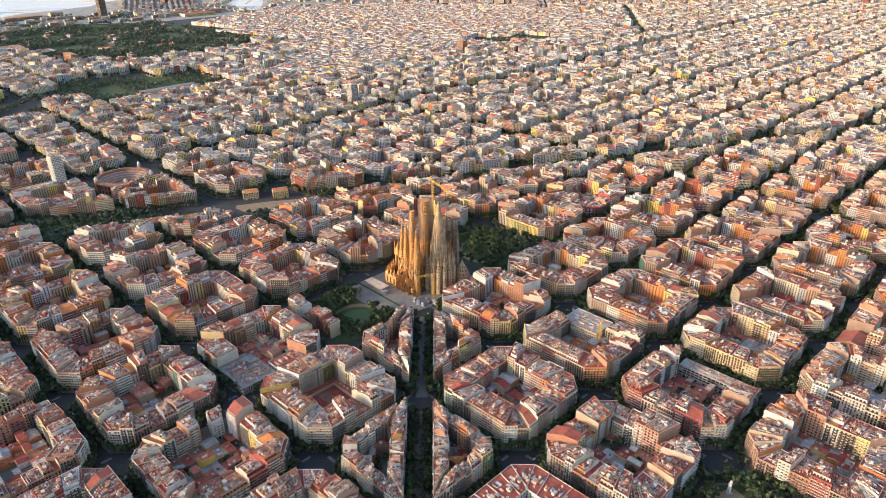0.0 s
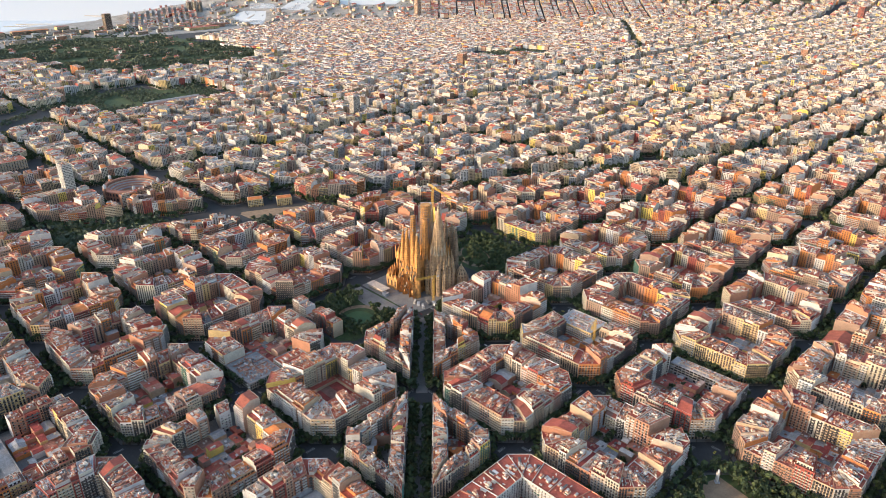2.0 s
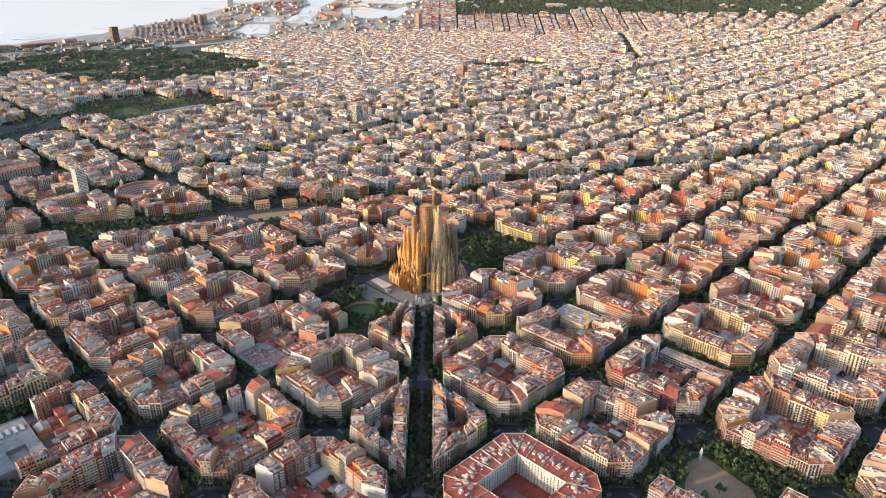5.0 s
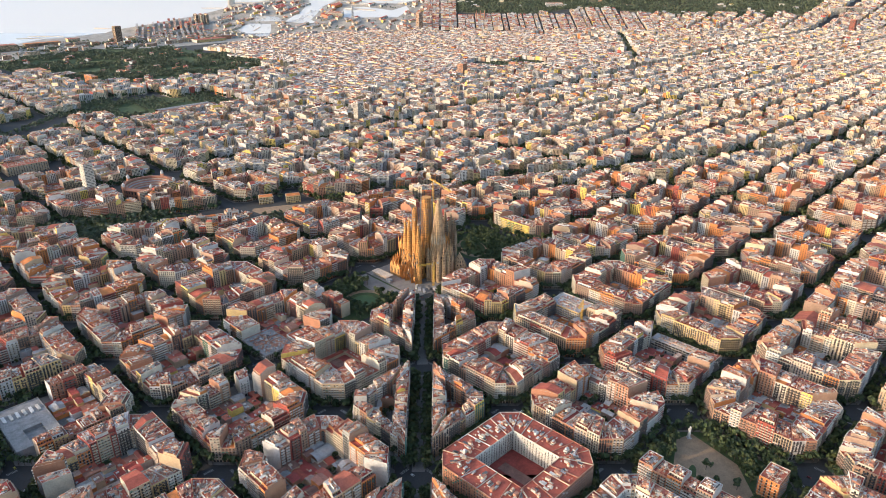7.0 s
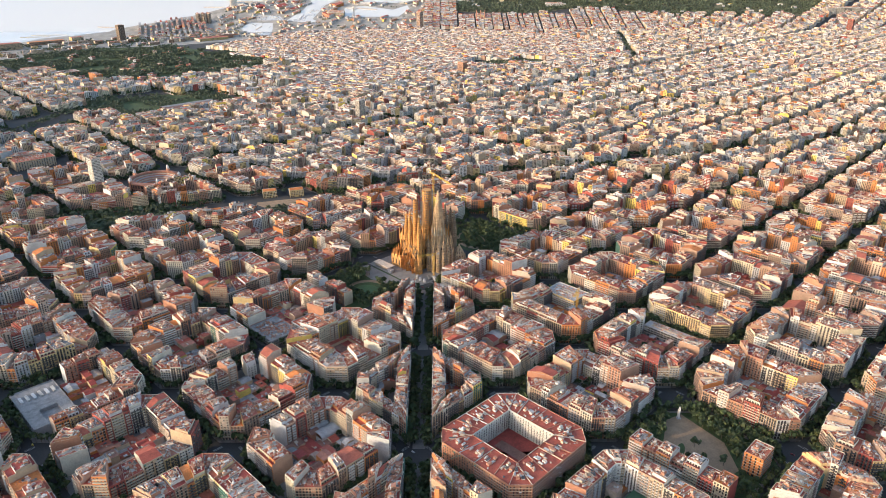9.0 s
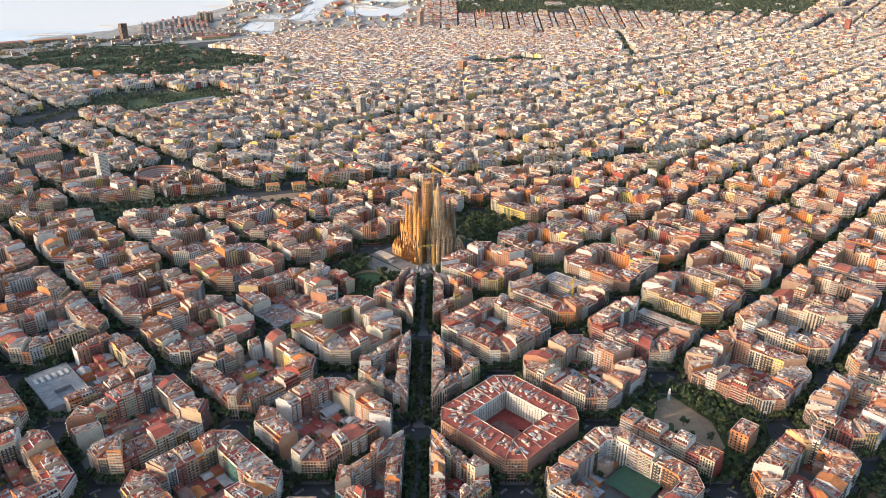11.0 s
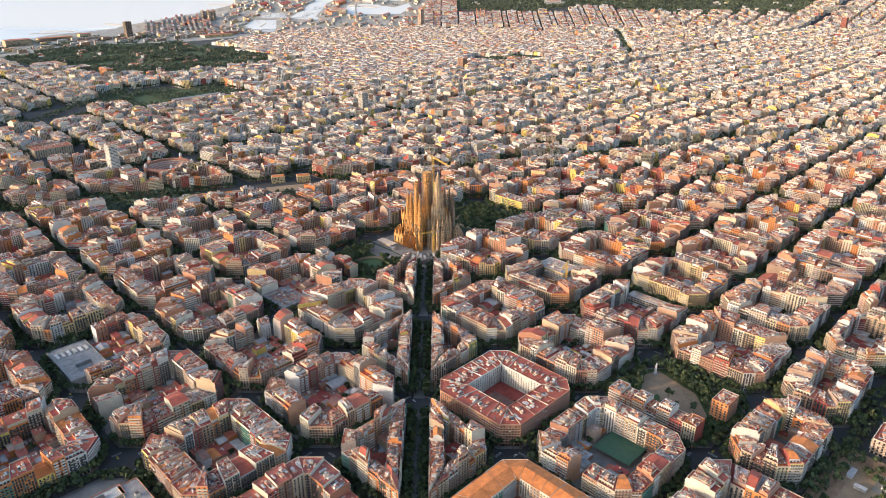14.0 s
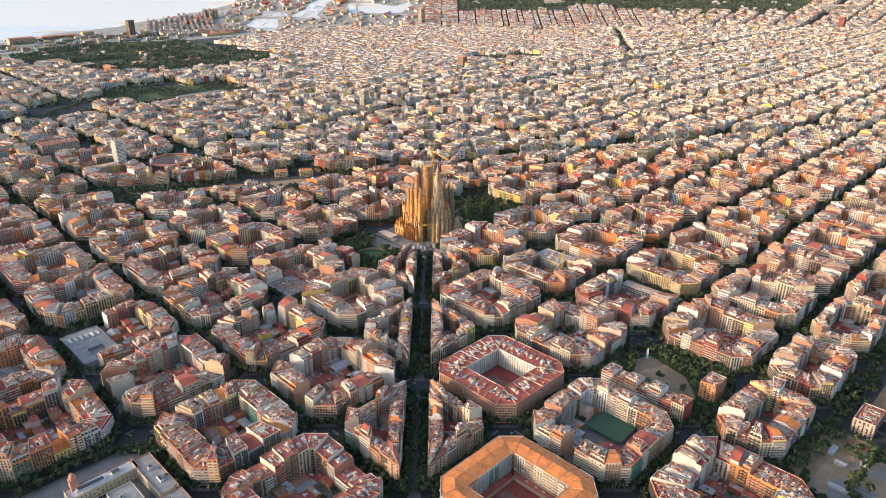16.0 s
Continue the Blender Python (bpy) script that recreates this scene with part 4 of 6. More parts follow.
M_STEEL = plain("scaffold_steel", (0.30, 0.27, 0.24), 3, 0.5, 0.3, 0.6, 0.3)


def radius_at(profile, z):
    for (r0, z0), (r1, z1) in zip(profile, profile[1:]):
        if z0 <= z <= z1:
            return r0 + (r1 - r0) * (z - z0) / max(z1 - z0, 1e-6)
    return profile[-1][0]


def ribbed(B, x, y, profile, ribs, pick, row=3.2, slit=0.6, start=0.0, deep=0.82, void=None):
    """A turned tower of upright ribs with rows of slits: shallow recesses, their shade put in as a darker colour."""
    z0, z1 = profile[0][1], profile[-1][1]
    rows = max(2, int((z1 - z0) / row))
    zs = np.linspace(z0, z1, rows * 2 + 1)
    step = 2 * math.pi / ribs
    P = lambda a, r, z: (x + r * math.cos(a), y + r * math.sin(a), z)
    for k in range(rows * 2):
        za, zb = zs[k], zs[k + 1]
        ra, rb = radius_at(profile, za), radius_at(profile, zb)
        opened = k % 2 == 1 and za > start
        q, c = [], []
        for n in range(ribs):
            a0, a1, a2 = n * step, (n + 1 - slit) * step, (n + 1) * step
            e = deep if opened else 0.93
            q += [[P(a0, ra, za), P(a1, ra, za), P(a1, rb, zb), P(a0, rb, zb)],
                  [P(a1, ra, za), P(a1, ra * e, za), P(a1, rb * e, zb), P(a1, rb, zb)],
                  [P(a1, ra * e, za), P(a2, ra * e, za), P(a2, rb * e, zb), P(a1, rb * e, zb)],
                  [P(a2, ra * e, za), P(a2, ra, za), P(a2, rb, zb), P(a2, rb * e, zb)]]
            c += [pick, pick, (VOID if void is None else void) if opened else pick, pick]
        B.quads(q, c)
    r = profile[-1][0]
    if r > 0.3:
        B.polygon([P(a, r, z1) for a in np.linspace(0, 2 * math.pi, ribs, endpoint=False)], z1, pick)


def cone(B, x, y, z, r, h, n, pick):
    a = np.linspace(0, 2 * math.pi, n + 1)
    for p, q in zip(a, a[1:]):
        B.quads([[(x + r * math.cos(p), y + r * math.sin(p), z), (x + r * math.cos(q), y + r * math.sin(q), z), (x + r * 0.08 * math.cos(q), y + r * 0.08 * math.sin(q), z + h), (x + r * 0.08 * math.cos(p), y + r * 0.08 * math.sin(p), z + h)]], pick)


def knob(B, x, y, z, r, pick):
    """A carved finial: a small uneven ball of facets on a neck."""
    ribbed(B, x, y, [(r * 0.45, z), (r, z + r * 0.9), (r * 0.85, z + r * 1.7), (r * 0.15, z + r * 2.8)], 6, pick, row=r * 1.4, slit=0.4, start=1e9)


church = thing("basilica", "golden sandstone basilica with clustered spires under construction", "church", (60, 50, 0))
CU, CV = 64.0, 60.0                   # the crossing


def church_part(name, B, label="", parent=None, mat=None):
    return part(name, B, mat or M_STONE, parent or church, label)


rs = np.random.RandomState(77)
# nave and transept with their pinnacled gables
for name, (x0, x1, y0, y1, z), pick in (("nave", (CU - 20, CU + 20, CV + 4, CV + 42, 42), GOLD), ("transept", (CU - 33, CU + 33, CV - 15, CV + 15, 47), GOLD), ("choir", (CU - 17, CU + 17, CV - 34, CV - 8, 44), PALE)):
    B = Batch()
    ring = [(x0, y0), (x1, y0), (x1, y1), (x0, y1)]
    walls(B, ring, 0, z, [pick])
    B.polygon([(x0 + 0.6, y0 + 0.6), (x1 - 0.6, y0 + 0.6), (x1 - 0.6, y1 - 0.6), (x0 + 0.6, y1 - 0.6)], z - 0.8, PALE)
    for (a, b) in zip(ring, ring[1:] + ring[:1]):
        l = math.dist(a, b)
        d = np.array([(b[0] - a[0]) / l, (b[1] - a[1]) / l])
        n = np.array([d[1], -d[0]])
        m = max(2, int(l / 6.5))
        for k in range(m):
            p = np.array(a) + d * (k + 0.5) * l / m
            B.boxes([(*(p + n * 0.8), 0)], d, (1.5, 1.8, z * 0.82), pick)                    # buttress
            for zz, hh in ((8, 9), (21, 12)):
                for s in (-1.6, 1.6):
                    B.boxes([(*(p + d * s + n * 0.05), zz)], d, (1.2, 0.3, hh), VOID)        # tall window lights
            e0, e1, e2 = p - d * 2.9, p + d * 2.9, p
            B.polygon([(*(e0 + n * 0.3), z - 1), (*(e1 + n * 0.3), z - 1), (*(e2 + n * 0.3), z + 6.5)], 0, pick)
            B.polygon([(*(e1 - n * 0.4), z - 1), (*(e0 - n * 0.4), z - 1), (*(e2 - n * 0.4), z + 6.5)], 0, pick)
            ribbed(B, *(p + d * 3.1 + n * 0.4), [(1.1, z - 8), (1.0, z + 4), (0.25, z + 12 + rs.uniform(-1, 3))], 6, pick, row=4, slit=0.4, start=1e9)
    church_part(name, B)

# apse with radiating chapels
B = Batch()
ribbed(B, CU, CV - 25, [(19, 0), (19, 36), (17.5, 41), (12, 46)], 28, PALE, row=6.5, slit=0.5, deep=0.9, start=3)
church_part("apse", B, "pale stone apse wall with tall windows")
for k in range(9):
    a = radians(180 + k * 22.5)
    x, y = CU + 20.5 * math.cos(a), CV - 25 + 20.5 * math.sin(a)
    B = Batch()
    ribbed(B, x, y, [(3.6, 0), (3.5, 30), (2.6, 36), (1.2, 46), (0.2, 54 + 3 * math.sin(k * 2.1))], 8, PALE, row=4.2, slit=0.5, start=6)
    for s in (-0.09, 0.09):
        ribbed(B, CU + 22.5 * math.cos(a + s), CV - 25 + 22.5 * math.sin(a + s), [(0.9, 0), (0.8, 34), (0.15, 43)], 6, GREY, row=4, slit=0.4, start=1e9)
    church_part("apse_pinnacle", B)

# the tower over the apse, tall and pale
MX, MY = CU - 2, CV - 27
B = Batch()
prof = [(10.4, 38), (9.8, 58), (8.6, 76), (6.0, 100), (2.8, 119), (1.2, 125)]
ribbed(B, MX, MY, prof, 16, PALE, row=2.6, slit=0.42, start=60, deep=0.9, void=GREY)
for k in range(12):
    a = k * math.pi / 6
    for zz, r, h in ((42, 10.8, 22), (58, 9.8, 15)):
        cone(B, MX + r * math.cos(a + (zz > 50) * 0.26), MY + r * math.sin(a + (zz > 50) * 0.26), zz, 1.7, h, 5, LIGHT if zz > 50 else PALE)
knob(B, MX, MY, 124.5, 1.5, LIGHT)
church_part("apse_tower", B, "pale stone conical tower with pinnacles")

# the central tower and the four round it, still in scaffolding
B = Batch()
ribbed(B, CU, CV, [(8.4, 40), (8.2, 70), (7.9, 104), (7.2, 122)], 16, GOLD, row=4.4, slit=0.5, start=45)
central = church_part("central_tower", B, "unfinished golden stone central tower, open at the top")
B = Batch()
for z in np.arange(66, 123, 3.2):
    for k in range(16):
        a = (k + 0.5) * math.pi / 8
        B.boxes([(CU + 9.2 * math.cos(a), CV + 9.2 * math.sin(a), z)], (-math.sin(a), math.cos(a)), (3.6, 1.0, 0.12), 0.5)
for k in range(16):
    a = k * math.pi / 8
    B.boxes([(CU + 9.6 * math.cos(a), CV + 9.6 * math.sin(a), 60)], (1, 0), (0.16, 0.16, 63), 0.5)
church_part("scaffolding", B, "steel scaffolding", central, M_STEEL)
for dx, dy, h in ((-13, -12, 108), (13, -11, 94), (-13, 12, 106), (13, 13, 100)):
    B = Batch()
    ribbed(B, CU + dx, CV + dy, [(5.0, 38), (4.8, 70), (4.0, h - 10), (3.0, h)], 12, GOLD, row=3.8, slit=0.5, start=45)
    t = church_part("crossing_tower", B)
    for k in range(6):
        a = k * math.pi / 3
        B = Batch()
        cone(B, CU + dx + 4.6 * math.cos(a), CV + dy + 4.6 * math.sin(a), 40, 1.1, 14, 5, GOLD)
        church_part("pinnacle", B, "", t)
    if dy != 13:
        B = Batch()
        for z in np.arange(h - 34, h + 1, 3.0):
            for k in range(10):
                a = (k + 0.5) * math.pi / 5
                B.boxes([(CU + dx + 5.6 * math.cos(a), CV + dy + 5.6 * math.sin(a), z)], (-math.sin(a), math.cos(a)), (3.3, 0.8, 0.12), 0.5)
        church_part("scaffolding", B, "steel scaffolding", t, M_STEEL)

# facade towers: four towards the morning sun, four behind
for u, pick, tops in ((26, GOLD, (98, 103, 102, 97)), (102, GREY, (86, 92, 94, 88))):
    for y, h in zip((38, 46, 58, 66), tops):
        B = Batch()
        ribbed(B, u, y, [(4.6, 0), (4.5, 34), (4.2, 52), (3.3, 72 * h / 100), (2.0, h - 12), (1.0, h - 5)], 12, pick, row=3.3, slit=0.5, start=30)
        t = church_part("facade_tower", B)
        B = Batch()
        knob(B, u, y, h - 5.5, 1.5, LIGHT)
        church_part("finial", B, "pale mosaic finial", t)

# the carved porch below the sunlit towers: three gabled doorways with hanging stonework
B = Batch()
for y, w, z in ((41, 8, 26), (52, 12, 34), (63, 8, 26)):
    for k in range(5):
        f = 1 - k * 0.16
        x = 16.5 + k * 1.4
        pts = [(x, y - w / 2 * f, 0), (x, y - w / 2 * f, z * 0.45 * f), (x, y, z * f), (x, y + w / 2 * f, z * 0.45 * f), (x, y + w / 2 * f, 0)]
        for p, q in zip(pts, pts[1:]):
            B.quads([[p, q, (q[0] + 6, q[1], q[2]), (p[0] + 6, p[1], p[2])]], GOLD)
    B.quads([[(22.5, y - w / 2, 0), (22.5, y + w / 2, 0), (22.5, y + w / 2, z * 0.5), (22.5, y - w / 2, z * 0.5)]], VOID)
# some lumps are near black, painting crevice shade among the carvings
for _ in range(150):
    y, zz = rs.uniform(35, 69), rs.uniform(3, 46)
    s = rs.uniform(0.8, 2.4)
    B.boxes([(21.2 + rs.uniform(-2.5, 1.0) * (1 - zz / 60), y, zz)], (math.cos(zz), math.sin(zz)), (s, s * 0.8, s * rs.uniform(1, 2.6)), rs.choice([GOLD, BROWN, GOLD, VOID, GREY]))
for y in np.arange(35, 71, 3.2):
    ribbed(B, 22.4, y, [(1.0, 30), (0.9, 44), (0.15, 52 + rs.uniform(-4, 6))], 6, GOLD, row=4, slit=0.4, start=1e9)
church_part("nativity_porch", B, "deeply carved golden stone porch")

# cloister with a row of gables round the church
B = Batch()
for (a, b) in (((22, 73), (22, 94)), ((22, 94), (42, 103)), ((42, 104), (86, 104))):
    l = math.dist(a, b)
    d = np.array([(b[0] - a[0]) / l, (b[1] - a[1]) / l])
    n = np.array([d[1], -d[0]])
    m = int(l / 6)
    mid = (np.array(a) + np.array(b)) / 2
    B.boxes([(*mid, 0)], d, (l, 7, 17), GOLD)
    for k in range(m):
        p = np.array(a) + d * (k + 0.5) * l / m
        for s in (-3.6, 3.6):
            e0, e1 = p - d * 2.7 + n * s, p + d * 2.7 + n * s
            B.polygon([(*e0, 16.5), (*e1, 16.5), (*(p + n * s), 24)], 0, GOLD)
            B.boxes([(*(p + n * s * 1.01), 5)], d, (2.2, 0.3, 8), VOID)
        ribbed(B, *(p + d * 3), [(0.9, 15), (0.8, 21), (0.15, 28)], 6, GOLD, row=4, slit=0.4, start=1e9)
church_part("cloister", B)

# sacristy dome
B = Batch()
ribbed(B, 92, 17, [(10.5, 0), (10.3, 13), (9.2, 19), (6.2, 26), (2.4, 32), (0.6, 34)], 12, PALE, row=4.5, slit=0.45, start=14, deep=0.88)
dome = church_part("sacristy", B, "domed stone sacristy")
for k in range(8):
    a = k * math.pi / 4 + 0.2
    B = Batch()
    cone(B, 92 + 10.2 * math.cos(a), 17 + 10.2 * math.sin(a), 10, 1.4, 11, 5, GREY)
    church_part("pinnacle", B, "", dome)
B = Batch()
knob(B, 92, 17, 33.5, 1.2, LIGHT)
church_part("finial", B, "pale stone finial", dome)


def lattice(B, a, b, w, bays, up=(0, 0, 1)):
    """A square lattice girder from a to b: four chords with struts and diagonals."""
    a, b = Vector(a), Vector(b)
    d = (b - a).normalized()
    e = d.cross(Vector(up)).normalized() if abs(d.dot(Vector(up))) < 0.95 else Vector((1, 0, 0))
    f = d.cross(e).normalized()
    l = (b - a).length

    def bar(p, q, t):
        v = (q - p).normalized()
        s = v.cross(Vector((0.31, 0.52, 0.79))).normalized() * t
        r = v.cross(s).normalized() * t
        c = [s + r, s - r, -s - r, -s + r]
        B.quads([[p + c[k], p + c[(k + 1) % 4], q + c[(k + 1) % 4], q + c[k]] for k in range(4)], 0.5)
    corner = [(e + f) * w / 2, (e - f) * w / 2, (-e - f) * w / 2, (-e + f) * w / 2]
    for c in corner:
        bar(a + c, b + c, 0.16)
    for k in range(bays):
        p, q = a + d * l * k / bays, a + d * l * (k + 1) / bays
        for m in range(4):
            bar(p + corner[m], q + corner[(m + 1) % 4], 0.09)
            bar(q + corner[m], q + corner[(m + 1) % 4], 0.09)


def tower_crane(x, y, z0, height, jib, way, rise, label):
    e = thing("tower_crane", label, "crane", (x, y, z0), "cranes at the basilica")
    B = Batch()
    lattice(B, (x, y, z0), (x, y, height), 2.2, int((height - z0) / 4))
    part("mast", B, M_CRANE, e)
    w = Vector((math.cos(radians(way)), math.sin(radians(way)), 0))
    top = Vector((x, y, height))
    B = Batch()
    lattice(B, top, top + w * jib + Vector((0, 0, rise)), 1.8, int(jib / 3))
    part("jib", B, M_CRANE, e)
    B = Batch()
    lattice(B, top, top - w * jib * 0.28, 1.6, 4)
    part("counter_jib", B, M_CRANE, e)
    B = Batch()
    B.boxes([tuple(top - w * jib * 0.25 - Vector((0, 0, 1.5)))], (w.x, w.y), (4, 2, 2.4), pk(4, 8))
    part("counterweight", B, M_CLUTTER, e, "grey concrete counterweight")
    B = Batch()
    B.boxes([tuple(top + w * 1.8 - Vector((0, 0, 2.2)))], (w.x, w.y), (2, 1.6, 2.2), pk(2, 8))
    part("cab", B, M_CLUTTER, e, "pale driver's cab")


tower_crane(86, 68, 40, 141, 50, -104, -3, "tall yellow lattice tower crane over the basilica")
tower_crane(33, 14, 0, 38, 26, 160, 1, "small yellow lattice tower crane beside the apse")

# the building site and the forecourt
B = Batch()
B.polygon([(-10, 8), (12, 4), (120, 8), (122, 120), (-6, 122)], 0.16, 0.5)
tagged(part("forecourt", B, M_PLAZA), "pale stone forecourt round the basilica", "pavement", kind="structure")
site = thing("site_sheds", "grey site huts in an arc beside the apse", "sheds", (10, 20, 0))
for k in range(13):
    a = radians(200 + k * 9)
    r = 32 + (k % 3) * 5
    x, y = CU - 10 + (r + 12) * math.cos(a), CV - 16 + (r + 10) * math.sin(a)
    B = Batch()
    B.boxes([(x, y, 0.15)], (math.cos(a + 0.3), math.sin(a + 0.3)), (rs.uniform(6, 11), rs.uniform(2.6, 4.5), rs.uniform(2.6, 4.2)), rp(rs, [2, 3, 1, 1, 6, 3, 1, 1]))
    part("site_hut", B, M_CLUTTER, site)
pav = thing("visitor_pavilion", "low visitor pavilion with a pale flat roof", "pavilion", (4, 98, 0))
B = Batch()
B.boxes([(4, 98, 0)], (0, 1), (30, 9, 6.0), pk(1, 8), pk(0, 8))
part("hall", B, M_CLUTTER, pav)
B = Batch()
B.boxes([(2, 94, 6.1)], (0, 1), (36, 13, 0.7), pk(5, 8))
part("canopy_roof", B, M_CLUTTER, pav, "pale flat roof")
B = Batch()
B.boxes([(-2, 74, 0)], (0, 1), (8, 6, 4.5), pk(4, 8))
part("ticket_kiosk", B, M_CLUTTER, pav, "grey kiosk")


# ---- park trees, one thing each ----
def tree_model(seed, R, H, leaves=85):
    rs = np.random.RandomState(seed)
    lobes = rs.normal(0, 0.42, (6, 3)) * R
    e = thing("park_tree", "leafy dark green park tree", "tree", group="park trees")
    B = Batch()
    for k in range(6):
        r = R * rs.uniform(0.42, 0.68)
        b, _ = crowns([(lobes[k, 0], lobes[k, 1], r, H - R * 0.3 + lobes[k, 2] * 0.5)], leaves // 6 + 4, rs)
        B.v += [v for v in b.v]
        B.q += [q + B.n for q in b.q]
        B.qp += b.qp
        B.n += b.n
    part("crown", B, M_LEAF, e)
    T = Batch()
    prof = [(0.45, 0), (0.34, H * 0.25), (0.24, H * 0.55)]
    for (r0, z0), (r1, z1) in zip(prof, prof[1:]):
        for k in range(6):
            a, b = k * math.pi / 3, (k + 1) * math.pi / 3
            T.quads([[(r0 * math.cos(a), r0 * math.sin(a), z0), (r0 * math.cos(b), r0 * math.sin(b), z0), (r1 * math.cos(b), r1 * math.sin(b), z1), (r1 * math.cos(a), r1 * math.sin(a), z1)]], 0.5)
    for k in range(4):
        a = k * 1.7
        p, q = Vector((0, 0, H * 0.45)), Vector((math.cos(a) * R * 0.55, math.sin(a) * R * 0.55, H * 0.78))
        s = Vector((-math.sin(a), math.cos(a), 0)) * 0.1
        u = Vector((0, 0, 0.12))
        for w in ((s, u), (u, -s), (-s, -u), (-u, s)):
            T.quads([[p + w[0], p + w[1], q + w[1] * 0.5, q + w[0] * 0.5]], 0.5)
    part("trunk", T, M_BARK, e)
    return e


TREES = [tree_model(200 + k, R, H) for k, (R, H) in enumerate(((5.0, 13.0), (6.2, 15.0), (4.2, 11.0), (5.6, 12.0), (6.8, 16.5)))]
placed = [0]


def plant(spots, rs):
    for x, y in spots:
        k = rs.randint(len(TREES))
        m = pose(x, y, 0.1, 0, 0, rs.uniform(0, 360)) @ Matrix.Diagonal((*([rs.uniform(0.8, 1.15)] * 3), 1))
        if placed[0] < len(TREES):
            TREES[placed[0]].matrix_basis = m
        else:
            copy_thing(TREES[k], m)
        placed[0] += 1


def scatter(rs, x0, x1, y0, y1, gap, free):
    """Places about `gap` apart in a rectangle, where free(x, y) allows."""
    out = []
    for x in np.arange(x0 + gap / 2, x1, gap):
        for y in np.arange(y0 + gap / 2, y1, gap):
            p = (x + rs.uniform(-0.35, 0.35) * gap, y + rs.uniform(-0.35, 0.35) * gap)
            if free(*p):
                out.append(p)
    return out


def sheet(name, label, poly, z, mat):
    B = Batch()
    B.drape(poly, z, 0.5)
    return tagged(part(name, B, mat), label, name.replace("_", " "), kind="structure")


def ellipse(cx, cy, a, b, turn, n=28, wobble=0.0):
    t = radians(turn)
    out = []
    for k in range(n):
        w = 2 * math.pi * k / n
        f = 1 + wobble * math.sin(3 * w + 1)
        u, v = a * f * math.cos(w), b * f * math.sin(w)
        out.append((cx + u * math.cos(t) - v * math.sin(t), cy + u * math.sin(t) + v * math.cos(t)))
    return out


def row_block(poly, rs, base, lot=15.0, name="row", fixed=None):
    """A row of houses on a four-cornered strip: the first edge on the street."""
    l = math.dist(poly[0], poly[1])
    n = max(1, round(l / lot))
    for k in range(n):
        q = [sub(poly, k / n, 0), sub(poly, (k + 1) / n, 0), sub(poly, (k + 1) / n, 1), sub(poly, k / n, 1)]
        st = dict(new_style(rs), **(fixed or {}))
        floors = st.get("floors") or int(np.clip(round(base + 1.5 + rs.normal(0, 0.8)), 3, 10))
        B = fresh(True)
        house(B, q, floors, rs, st, 0)
        finish(B, "apartment_house", house_label(st, floors, False), "apartment building", (*centre(q), 0), "apartment houses of the grid")


def slab(name, label, cx, cy, lx, ly, floors, turn=0.0, seed=1, **style):
    """A free-standing building with windows on all sides."""
    rs = np.random.RandomState(seed)
    c, s = math.cos(radians(turn)), math.sin(radians(turn))
    q = [(cx + u * c - v * s, cy + u * s + v * c) for u, v in ((-lx / 2, -ly / 2), (lx / 2, -ly / 2), (lx / 2, ly / 2), (-lx / 2, ly / 2))]
    st = dict(dict(new_style(rs), attic=0, pitched=0), **style)
    if "wall" in style:
        st["party"] = st["backwall"] = style["wall"]
    if "roof" in style:
        st["strip"] = style["roof"]
    B = fresh(True)
    house(B, q, floors, rs, st, 0)
    facade(B, q[1], q[2], 0, floors, rs, st, 0, 0)
    facade(B, q[3], q[0], 0, floors, rs, st, 0, 0)
    return finish(B, name, label, name.replace("_", " "), (cx, cy, 0))


# square with the pond, before the sunlit facade
rs = np.random.RandomState(21)
sheet("square", "green square with a pond before the basilica", octagon(-123, -8, 10, 123, 15), 0.15, M_LAWN)
sheet("promenade", "pale sandy promenade beside the pond", [(-30, 14), (-12, 14), (-10, 120), (-34, 120), (-40, 76)], 0.17, M_PLAZA)
sheet("path", "pale curved path round the pond", ellipse(-62, 57, 26, 29, 45), 0.18, M_SAND)
sheet("lawn_rim", "grass rim of the pond", ellipse(-65, 54, 22, 25, 45), 0.2, M_LAWN)
sheet("pond", "still green pond", ellipse(-68, 52, 16, 20, 45, wobble=0.08), 0.23, M_POND)
pond = ellipse(-69, 51, 18.5, 22.5, 45)
plant(scatter(rs, -106, -14, 14, 120, 8.6, lambda x, y: not in_polygon((x, y), pond) and not (x > -32 and y < 112) and not (-50 < x < -30 and 56 < y < 84) and rs.rand() < 0.93), rs)
row_block([(-123, 121), (-123, 34), (-108, 34), (-108, 121)], rs, 4.6, fixed=dict(roof=pk(4, NR), attic=0))

# square on the far side of the basilica
sheet("square", "wooded square behind the basilica", octagon(143.3, 256.7, 10, 123, 15), 0.15, M_LAWN)
walkway = ellipse(180, 72, 38, 24, 62)
sheet("path", "pale curved path through the wooded square", walkway, 0.18, M_SAND)
sheet("lawn_rim", "grass inside the curved path", ellipse(184, 73, 34, 19, 62), 0.2, M_LAWN)
inner_path = ellipse(184, 73, 27, 12, 62)
plant(scatter(rs, 146, 254, 14, 120, 9.2, lambda x, y: in_polygon((x, y), inner_path) or not in_polygon((x, y), walkway)), rs)

